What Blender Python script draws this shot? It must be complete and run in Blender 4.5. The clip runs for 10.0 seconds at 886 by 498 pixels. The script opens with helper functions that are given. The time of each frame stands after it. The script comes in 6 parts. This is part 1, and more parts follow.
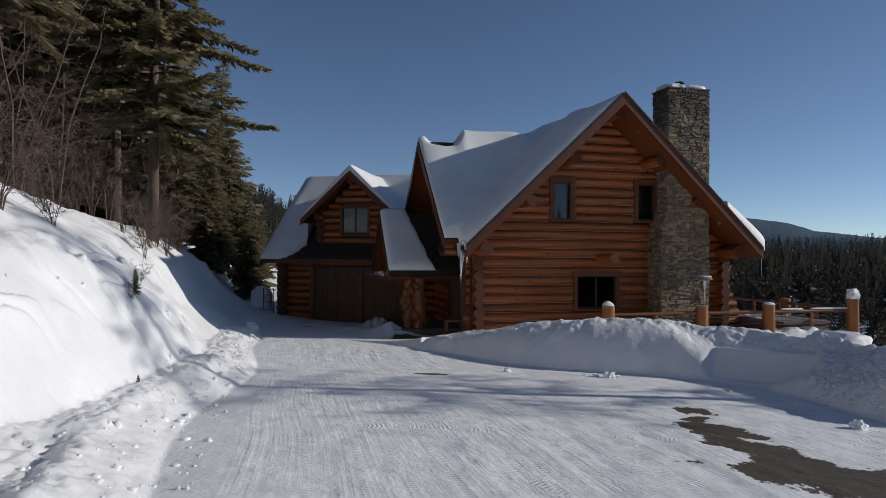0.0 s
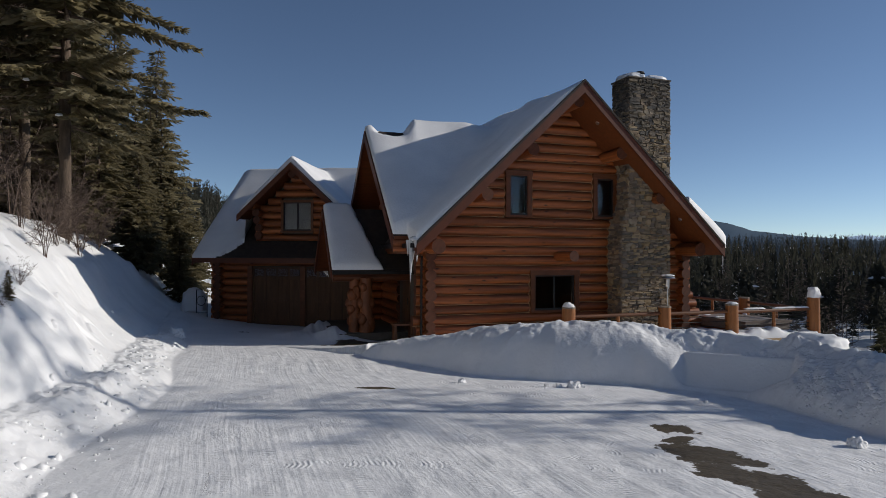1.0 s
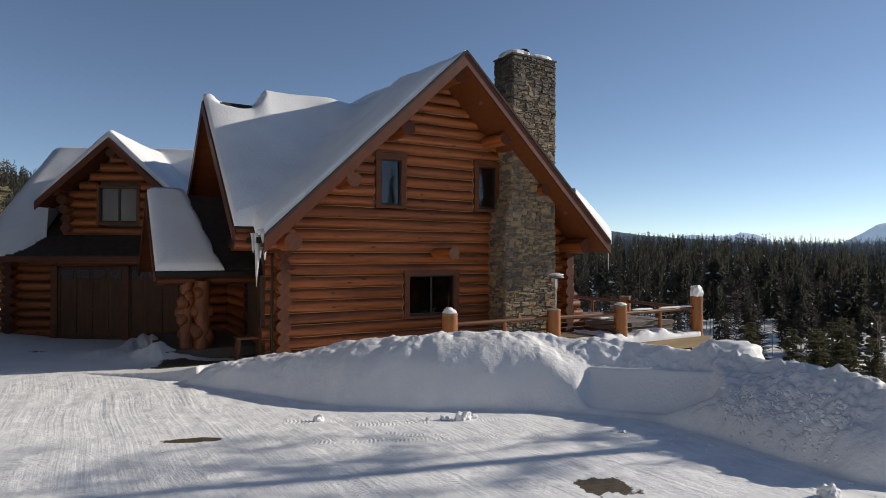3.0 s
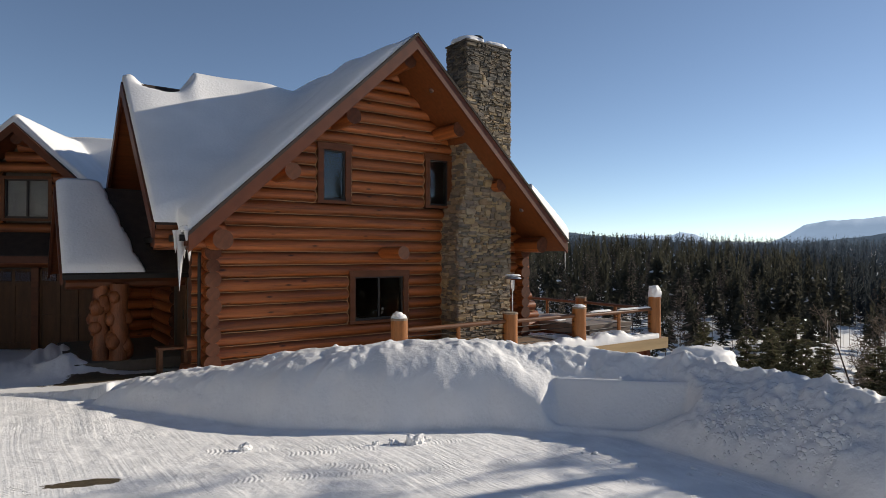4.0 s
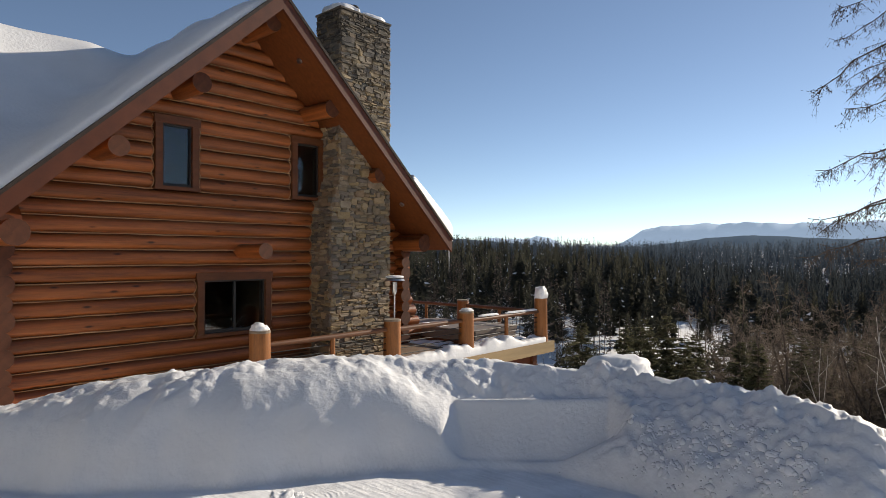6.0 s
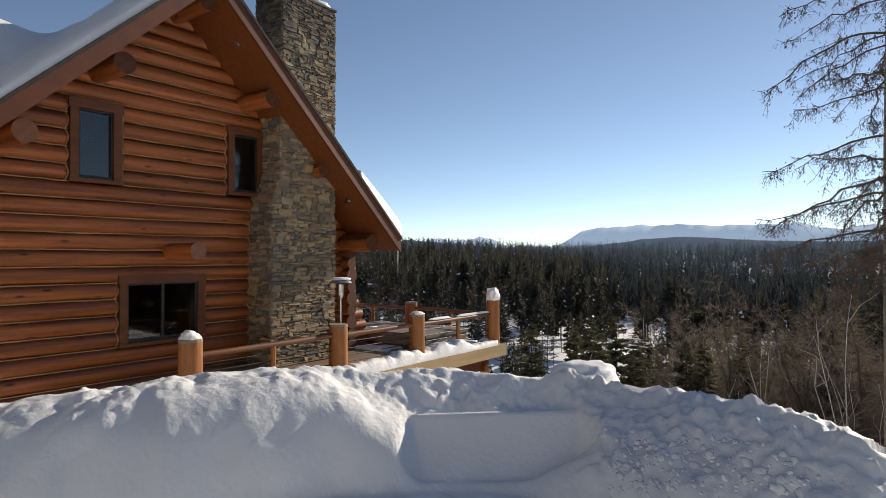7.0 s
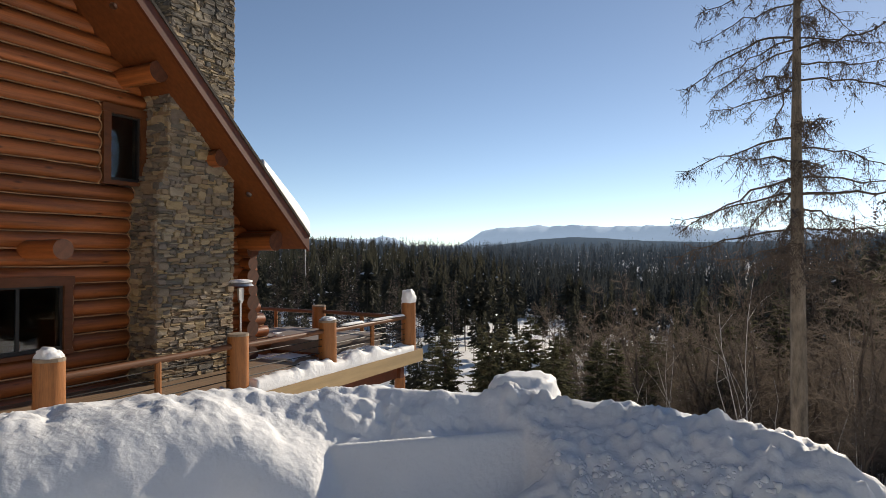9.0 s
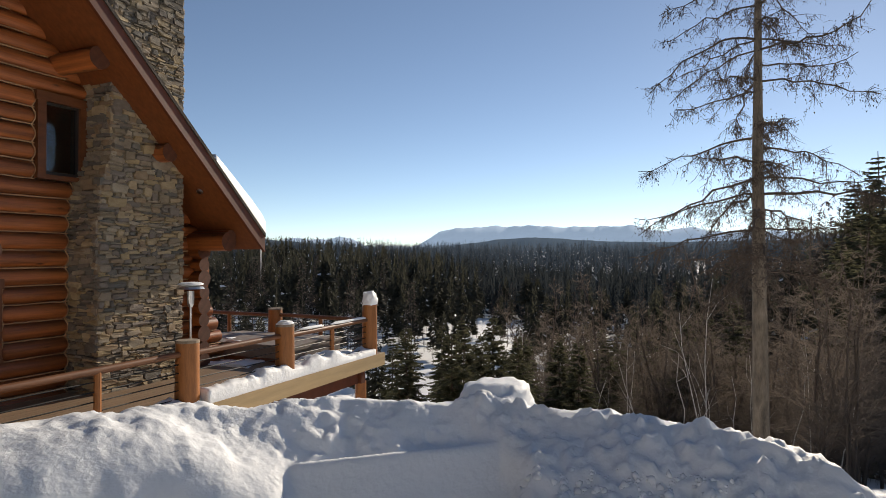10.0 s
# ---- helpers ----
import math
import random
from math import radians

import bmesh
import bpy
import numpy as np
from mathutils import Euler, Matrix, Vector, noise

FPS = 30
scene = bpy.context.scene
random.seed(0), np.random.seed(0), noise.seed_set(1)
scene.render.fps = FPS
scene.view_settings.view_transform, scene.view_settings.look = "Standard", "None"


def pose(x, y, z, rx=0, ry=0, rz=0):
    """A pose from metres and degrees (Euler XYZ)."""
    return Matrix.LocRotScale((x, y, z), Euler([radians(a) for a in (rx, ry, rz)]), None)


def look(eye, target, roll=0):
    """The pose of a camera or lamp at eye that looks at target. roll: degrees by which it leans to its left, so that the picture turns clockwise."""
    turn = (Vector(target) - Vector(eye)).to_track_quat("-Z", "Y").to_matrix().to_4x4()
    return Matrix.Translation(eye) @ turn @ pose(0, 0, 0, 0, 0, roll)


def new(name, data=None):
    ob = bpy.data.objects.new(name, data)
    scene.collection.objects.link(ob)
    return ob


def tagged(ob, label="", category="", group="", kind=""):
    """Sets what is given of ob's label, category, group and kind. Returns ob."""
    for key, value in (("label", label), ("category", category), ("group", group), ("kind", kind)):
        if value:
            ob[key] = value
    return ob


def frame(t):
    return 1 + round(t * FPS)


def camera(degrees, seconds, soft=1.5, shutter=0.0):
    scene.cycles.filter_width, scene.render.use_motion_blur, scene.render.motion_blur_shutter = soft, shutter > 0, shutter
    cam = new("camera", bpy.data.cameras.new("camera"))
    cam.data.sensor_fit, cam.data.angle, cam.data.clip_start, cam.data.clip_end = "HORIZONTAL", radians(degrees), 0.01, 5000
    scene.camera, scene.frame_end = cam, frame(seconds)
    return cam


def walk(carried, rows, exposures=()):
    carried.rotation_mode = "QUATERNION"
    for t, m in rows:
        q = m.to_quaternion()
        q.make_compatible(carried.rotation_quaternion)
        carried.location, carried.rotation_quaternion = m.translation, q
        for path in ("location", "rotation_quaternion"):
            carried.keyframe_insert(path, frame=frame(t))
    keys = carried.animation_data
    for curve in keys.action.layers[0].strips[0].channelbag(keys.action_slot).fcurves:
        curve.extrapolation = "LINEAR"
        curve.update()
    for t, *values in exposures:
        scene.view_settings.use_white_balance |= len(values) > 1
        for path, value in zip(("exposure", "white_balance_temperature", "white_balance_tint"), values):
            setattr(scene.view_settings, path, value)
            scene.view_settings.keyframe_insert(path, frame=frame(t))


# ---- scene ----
cam = camera(71.6, 10.0, soft=0.65)
PATH = [
    (0, (-8.09, -21.314, 2.801), (-7.599, -19.375, 2.824), 0.3),
    (0.5, (-7.835, -20.522, 2.78), (-7.284, -18.599, 2.803), 0.3),
    (1, (-7.565, -19.695, 2.767), (-6.923, -17.8, 2.788), 0.2),
    (1.5, (-7.246, -18.892, 2.754), (-6.504, -17.035, 2.775), 0.2),
    (2, (-6.931, -18.133, 2.737), (-6.085, -16.321, 2.759), 0.1),
    (2.5, (-6.614, -17.416, 2.744), (-5.668, -15.654, 2.763), 0.1),
    (4, (-5.589, -15.598, 2.76), (-4.42, -13.975, 2.772), 0.1),
    (4.5, (-5.275, -15.058, 2.713), (-4.031, -13.492, 2.729), 0.0),
    (5, (-4.991, -14.578, 2.691), (-3.667, -13.079, 2.709), 0.0),
    (5.5, (-4.714, -14.123, 2.677), (-3.304, -12.704, 2.695), 0.1),
    (6, (-4.419, -13.72, 2.646), (-2.927, -12.388, 2.668), 0.0),
    (7.5, (-3.665, -12.741, 2.639), (-2.011, -11.616, 2.662), 0.0),
    (8, (-3.44, -12.475, 2.638), (-1.745, -11.413, 2.66), 0.0),
    (8.5, (-3.247, -12.254, 2.633), (-1.514, -11.256, 2.656), 0.1),
    (9, (-3.057, -12.069, 2.641), (-1.281, -11.15, 2.663), 0.0),
    (9.5, (-2.862, -11.879, 2.641), (-1.052, -11.028, 2.664), -0.1),
    (10, (-2.656, -11.715, 2.643), (-0.821, -10.92, 2.666), -0.1),
]
walk(cam, [(t, look(eye, target, roll)) for t, eye, target, roll in PATH], [(0.0, -0.50, 6700, 10), (2.5, -0.04, 7250, 10), (4.5, 0.24, 7650, 10), (8.0, 0.33, 7900, 10), (10.0, 0.25, 7900, 10)])

# ---- world, sun, exposure ----
SUN_AZ, SUN_EL = 99.5, 20.6  # degrees clockwise from +y, and above the horizon
world = bpy.data.worlds.new("world")
scene.world = world
world.use_nodes = True
wn = world.node_tree.nodes
sky = wn.new("ShaderNodeTexSky")
sky.sky_type = "NISHITA"
sky.sun_disc = False
sky.sun_elevation, sky.sun_rotation = radians(SUN_EL), radians(SUN_AZ)
sky.altitude, sky.air_density, sky.dust_density, sky.ozone_density = 2400, 0.75, 0.16, 2.2
world.node_tree.links.new(sky.outputs[0], wn["Background"].inputs[0])
wn["Background"].inputs[1].default_value = 0.122
sun_data = bpy.data.lights.new("sun", "SUN")
sun_data.energy, sun_data.angle, sun_data.color = 4.2, radians(0.5), (1.0, 0.97, 0.93)
TO_SUN = Vector((math.sin(radians(SUN_AZ)) * math.cos(radians(SUN_EL)), math.cos(radians(SUN_AZ)) * math.cos(radians(SUN_EL)), math.sin(radians(SUN_EL))))
sun = new("sun", sun_data)
sun.matrix_world = look(TO_SUN * 60, (0, 0, 0))


# ---- materials ----
def material(name, colour, rough=0.7, vary=0.25, grain=(6.0, 6.0, 6.0), fine=40.0, bump=0.3, depth=0.01, metal=0.0, second=None, island=0.0, objects=0.0, spec=0.4, coords="Object"):
    """A procedural surface: two scales of colour variation, bump, and a shift from piece to piece."""
    m = bpy.data.materials.new(name)
    m.use_nodes = True
    nt = m.node_tree
    nd, ln = nt.nodes, nt.links
    b = nd["Principled BSDF"]
    b.inputs["Roughness"].default_value, b.inputs["Metallic"].default_value = rough, metal
    b.inputs["Specular IOR Level"].default_value = spec
    tc, mp = nd.new("ShaderNodeTexCoord"), nd.new("ShaderNodeMapping")
    mp.inputs["Scale"].default_value = grain
    ln.new(tc.outputs[coords], mp.inputs[0])
    n1, n2 = nd.new("ShaderNodeTexNoise"), nd.new("ShaderNodeTexNoise")
    n1.inputs["Scale"].default_value, n1.inputs["Detail"].default_value = 1.0, 4.0
    n2.inputs["Scale"].default_value, n2.inputs["Detail"].default_value = fine / max(grain), 6.0
    ln.new(mp.outputs[0], n1.inputs["Vector"])
    ln.new(mp.outputs[0], n2.inputs["Vector"])
    mix = nd.new("ShaderNodeMix")
    mix.data_type = "RGBA"
    dark = second or tuple(c * (1 - vary) for c in colour)
    mix.inputs[6].default_value, mix.inputs[7].default_value = (*dark, 1), (*(min(1, c * (1 + vary * 0.5)) for c in colour), 1)
    add = nd.new("ShaderNodeMath")
    add.operation = "MULTIPLY_ADD"
    add.inputs[1].default_value = 0.6
    ln.new(n2.outputs[0], add.inputs[0])
    half = nd.new("ShaderNodeMath")
    half.operation = "MULTIPLY_ADD"
    half.inputs[1].default_value, half.inputs[2].default_value = 1.6, -0.6
    ln.new(n1.outputs[0], half.inputs[0])
    ln.new(half.outputs[0], add.inputs[2])
    ln.new(add.outputs[0], mix.inputs[0])
    out = mix.outputs[2]
    shift = island or objects
    if shift:
        src = nd.new("ShaderNodeNewGeometry").outputs["Random Per Island"] if island else nd.new("ShaderNodeObjectInfo").outputs["Random"]
        hsv = nd.new("ShaderNodeHueSaturation")
        rng = nd.new("ShaderNodeMapRange")
        rng.inputs[3].default_value, rng.inputs[4].default_value = 1 - shift, 1 + shift
        ln.new(src, rng.inputs[0])
        ln.new(rng.outputs[0], hsv.inputs["Value"])
        ln.new(out, hsv.inputs["Color"])
        out = hsv.outputs[0]
    ln.new(out, b.inputs["Base Color"])
    if bump:
        bp = nd.new("ShaderNodeBump")
        bp.inputs["Strength"].default_value, bp.inputs["Distance"].default_value = bump, depth
        ln.new(n2.outputs[0], bp.inputs["Height"])
        ln.new(bp.outputs[0], b.inputs["Normal"])
    return m




def log_material(name, light, dark, knots=True):
    """Oiled log: long grain, darker streaks along it, knots, and a tone of its own for each log."""
    m = material(name, light, 0.4, 0.5, (0.45, 11, 11), 110, 0.45, 0.007, second=dark, objects=0.25)
    nd, ln = m.node_tree.nodes, m.node_tree.links
    b = nd["Principled BSDF"]
    src = b.inputs["Base Color"].links[0].from_socket
    tc, vor, mp = nd.new("ShaderNodeTexCoord"), nd.new("ShaderNodeTexVoronoi"), nd.new("ShaderNodeMapping")
    mp.inputs["Scale"].default_value = (1.5, 5, 5)
    vor.inputs["Scale"].default_value = 1.0
    rnd, add = nd.new("ShaderNodeObjectInfo"), nd.new("ShaderNodeVectorMath")
    sc = nd.new("ShaderNodeMath")
    sc.operation, sc.inputs[1].default_value = "MULTIPLY", 37.0
    ln.new(rnd.outputs["Random"], sc.inputs[0])
    ln.new(tc.outputs["Object"], add.inputs[0])
    ln.new(sc.outputs[0], add.inputs[1])
    ln.new(add.outputs[0], mp.inputs[0])
    ln.new(mp.outputs[0], vor.inputs["Vector"])
    cut = nd.new("ShaderNodeMapRange")
    cut.inputs[1].default_value, cut.inputs[2].default_value, cut.inputs[3].default_value, cut.inputs[4].default_value = 0.06, 0.17, 0.85, 0.0
    ln.new(vor.outputs["Distance"], cut.inputs[0])
    mix = nd.new("ShaderNodeMix")
    mix.data_type = "RGBA"
    mix.inputs[7].default_value = (0.025, 0.009, 0.004, 1)
    ln.new(cut.outputs[0], mix.inputs[0])
    ln.new(src, mix.inputs[6])
    ln.new(mix.outputs[2], b.inputs["Base Color"])
    # the upper sides take a darker colour, in streaks
    split, high, streak, fade, upper_tone = nd.new("ShaderNodeSeparateXYZ"), nd.new("ShaderNodeMath"), nd.new("ShaderNodeTexNoise"), nd.new("ShaderNodeMapRange"), nd.new("ShaderNodeMix")
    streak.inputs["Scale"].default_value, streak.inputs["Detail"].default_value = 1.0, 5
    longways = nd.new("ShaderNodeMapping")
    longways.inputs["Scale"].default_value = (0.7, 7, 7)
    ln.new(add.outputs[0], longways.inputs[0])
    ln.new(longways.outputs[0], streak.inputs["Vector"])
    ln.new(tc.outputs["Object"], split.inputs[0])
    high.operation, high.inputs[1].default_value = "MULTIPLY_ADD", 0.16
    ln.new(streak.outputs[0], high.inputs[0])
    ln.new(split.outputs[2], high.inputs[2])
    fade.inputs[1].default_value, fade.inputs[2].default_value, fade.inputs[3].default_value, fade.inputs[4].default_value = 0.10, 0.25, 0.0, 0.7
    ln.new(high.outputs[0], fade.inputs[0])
    upper_tone.data_type = "RGBA"
    upper_tone.inputs[7].default_value = (0.045, 0.016, 0.008, 1)
    ln.new(fade.outputs[0], upper_tone.inputs[0])
    ln.new(mix.outputs[2], upper_tone.inputs[6])
    ln.new(upper_tone.outputs[2], b.inputs["Base Color"])
    for n in nd:
        if n.bl_idname == "ShaderNodeTexNoise":
            for l in list(n.inputs["Vector"].links):
                base = l.from_node
                if base.bl_idname == "ShaderNodeMapping" and base not in (mp, longways):
                    ln.new(add.outputs[0], base.inputs[0])
    return m


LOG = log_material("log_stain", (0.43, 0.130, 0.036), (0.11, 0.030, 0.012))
LOG_END = material("log_end_stain", (0.12, 0.040, 0.019), 0.75, 0.4, (8, 8, 8), 60, 0.4, 0.006)
CHINK = material("chinking", (0.50, 0.29, 0.155), 0.8, 0.35, (1.2, 6, 6), 20, bump=0.1)
TRIM = material("trim_stain", (0.17, 0.055, 0.018), 0.5, 0.4, (2, 9, 9), 60, 0.3, 0.004)
FASCIA = material("fascia_stain", (0.125, 0.034, 0.013), 0.5, 0.35, (3, 3, 3), 50, 0.3, 0.004)
SOFFIT = material("soffit_boards", (0.20, 0.058, 0.017), 0.5, 0.35, (1, 12, 12), 60, 0.3, 0.004)
SHINGLE = material("dark_shingle", (0.045, 0.032, 0.026), 0.85, 0.4, (5, 5, 5), 40, 0.8, 0.02)


def stone_material(name, island):
    """Ledge stone: each piece takes its own tan, brown or grey."""
    m = material(name, (0.25, 0.21, 0.16), 0.8, 0.5, (5, 5, 9), 45, 0.8, 0.014)
    nd, ln = m.node_tree.nodes, m.node_tree.links
    src = nd.new("ShaderNodeNewGeometry").outputs["Random Per Island"] if island else nd.new("ShaderNodeObjectInfo").outputs["Random"]
    ramp = nd.new("ShaderNodeValToRGB")
    ramp.color_ramp.interpolation = "CONSTANT"
    tones = [(0.30, 0.235, 0.155), (0.42, 0.31, 0.17), (0.21, 0.175, 0.14), (0.34, 0.27, 0.19), (0.46, 0.35, 0.21), (0.25, 0.205, 0.165), (0.33, 0.235, 0.145), (0.19, 0.17, 0.14), (0.40, 0.33, 0.235)]
    el = ramp.color_ramp.elements
    while len(el) < len(tones):
        el.new(0.5)
    for k, c in enumerate(tones):
        el[k].position, el[k].color = k / len(tones), (*c, 1)
    ln.new(src, ramp.inputs[0])
    mix = next(n for n in nd if n.bl_idname == "ShaderNodeMix")
    dim = nd.new("ShaderNodeMix")
    dim.data_type, dim.blend_type = "RGBA", "MULTIPLY"
    dim.inputs[0].default_value = 1.0
    dim.inputs[7].default_value = (0.62, 0.58, 0.55, 1)
    ln.new(ramp.outputs[0], dim.inputs[6])
    ln.new(dim.outputs[2], mix.inputs[6])
    ln.new(ramp.outputs[0], mix.inputs[7])
    # soot and lichen on the weathered stack
    tc, split, blot, sooty, edge, dirt = nd.new("ShaderNodeTexCoord"), nd.new("ShaderNodeSeparateXYZ"), nd.new("ShaderNodeTexNoise"), nd.new("ShaderNodeMapRange"), nd.new("ShaderNodeMath"), nd.new("ShaderNodeMix")
    blot.inputs["Scale"].default_value, blot.inputs["Detail"].default_value = 2.6, 6
    ln.new(tc.outputs["Object"], blot.inputs["Vector"])
    ln.new(tc.outputs["Object"], split.inputs[0])
    edge.operation, edge.inputs[1].default_value = "MULTIPLY_ADD", 7.0
    ln.new(blot.outputs[0], edge.inputs[0])
    ln.new(split.outputs[2], edge.inputs[2])
    sooty.inputs[1].default_value, sooty.inputs[2].default_value, sooty.inputs[4].default_value = 9.9, 12.4, 0.8
    ln.new(edge.outputs[0], sooty.inputs[0])
    dirt.data_type = "RGBA"
    dirt.inputs[7].default_value = (0.05, 0.047, 0.042, 1)
    ln.new(sooty.outputs[0], dirt.inputs[0])
    ln.new(mix.outputs[2], dirt.inputs[6])
    ln.new(dirt.outputs[2], nd["Principled BSDF"].inputs["Base Color"])
    return m


STONE, STONE_FAR = stone_material("ledge_stone", False), stone_material("ledge_stone_joined", True)
MORTAR = material("dark_mortar", (0.12, 0.10, 0.078), 0.95, 0.3)
POST = material("peeled_post", (0.33, 0.12, 0.033), 0.5, 0.5, (10, 10, 1.2), 80, 0.4, 0.006)
CAP = material("weathered_end_grain", (0.27, 0.21, 0.155), 0.85, 0.4, (9, 9, 9), 60, 0.3, 0.004)
RAIL = material("rail_stain", (0.17, 0.066, 0.027), 0.5, 0.4, (1.5, 10, 10), 60, 0.3, 0.004)
DECKING = material("deck_boards", (0.25, 0.165, 0.105), 0.6, 0.35, (1, 12, 12), 60, 0.3, 0.004, objects=0.15)
RIM = material("tan_rim_board", (0.42, 0.29, 0.15), 0.6, 0.2, (1, 10, 10), 50, 0.2, 0.003)
METAL = material("dark_metal", (0.03, 0.028, 0.026), 0.5, 0.2, metal=0.6, bump=0.05)
STEEL = material("brushed_steel", (0.55, 0.55, 0.55), 0.3, 0.1, metal=1.0, bump=0.03)
FRAME = material("window_sash", (0.035, 0.03, 0.028), 0.4, 0.2, bump=0.05)
GARAGE = material("garage_door_wood", (0.14, 0.065, 0.026), 0.6, 0.5, (6, 6, 1), 40, 0.3, 0.004)
# pale grey imitating snowy branches mirrored in the dormer glass
PALE_REFLECTION = material("pale_reflection_grey", (0.55, 0.58, 0.55), 0.8, 0.3, (2, 2, 2), 12, 0)
COVER = material("taupe_cover", (0.24, 0.19, 0.16), 0.7, 0.15, bump=0.1)
BARK = material("conifer_bark", (0.13, 0.095, 0.07), 0.95, 0.5, (9, 9, 2.5), 45, 0.9, 0.03)
LARCH_BARK = material("larch_bark", (0.25, 0.20, 0.15), 0.95, 0.65, (9, 9, 2.5), 40, 1.0, 0.04)
TWIG = material("bare_twigs", (0.20, 0.15, 0.115), 0.9, 0.4, bump=0)
BRUSH_TWIG = material("brush_twigs", (0.185, 0.15, 0.125), 0.9, 0.35, (0.5, 0.5, 0.5), 5, 0, island=0.35)
BANK_TWIG = material("bank_brush_twigs", (0.12, 0.085, 0.068), 0.9, 0.35, (0.5, 0.5, 0.5), 5, 0, island=0.3)
LARCH_TWIG = material("larch_twigs", (0.11, 0.08, 0.06), 0.9, 0.4, bump=0)
BIRCH = material("birch_bark", (0.66, 0.63, 0.58), 0.8, 0.6, (3, 3, 9), 30, 0.4, 0.01)
NEEDLE = material("fir_needles", (0.25, 0.22, 0.14), 0.75, 0.5, (0.45, 0.45, 0.45), 5, 0, island=0.5, spec=0.2)
NEEDLE_FAR = material("far_fir_needles", (0.075, 0.074, 0.058), 0.8, 0.7, (0.16, 0.16, 0.02), 1, 0, island=0.25, spec=0.2)
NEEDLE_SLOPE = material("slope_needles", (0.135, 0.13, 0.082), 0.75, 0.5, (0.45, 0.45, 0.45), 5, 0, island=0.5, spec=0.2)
for m_, tint in ((NEEDLE_SLOPE, (0.13, 0.125, 0.07, 1)), (NEEDLE, (0.28, 0.235, 0.13, 1)), (NEEDLE_FAR, (0.075, 0.072, 0.05, 1)), (BRUSH_TWIG, (0.17, 0.135, 0.11, 1))):
    nd_, ln_ = m_.node_tree.nodes, m_.node_tree.links
    thin, blend = nd_.new("ShaderNodeBsdfTranslucent"), nd_.new("ShaderNodeMixShader")
    thin.inputs[0].default_value, blend.inputs[0].default_value = tint, 0.5
    ln_.new(nd_["Principled BSDF"].outputs[0], blend.inputs[1])
    ln_.new(thin.outputs[0], blend.inputs[2])
    ln_.new(blend.outputs[0], nd_["Material Output"].inputs[0])
ICE = bpy.data.materials.new("icicle_ice")
ICE.use_nodes = True
ICE.node_tree.nodes["Principled BSDF"].inputs["Transmission Weight"].default_value = 0.35
ICE.node_tree.nodes["Principled BSDF"].inputs["Roughness"].default_value = 0.12
ICE.node_tree.nodes["Principled BSDF"].inputs["IOR"].default_value = 1.31
GLASS = bpy.data.materials.new("window_glass")
GLASS.use_nodes = True
GLASS.node_tree.nodes["Principled BSDF"].inputs["Transmission Weight"].default_value = 1.0
GLASS.node_tree.nodes["Principled BSDF"].inputs["Roughness"].default_value = 0.0
GLASS.node_tree.nodes["Principled BSDF"].inputs["IOR"].default_value = 1.5


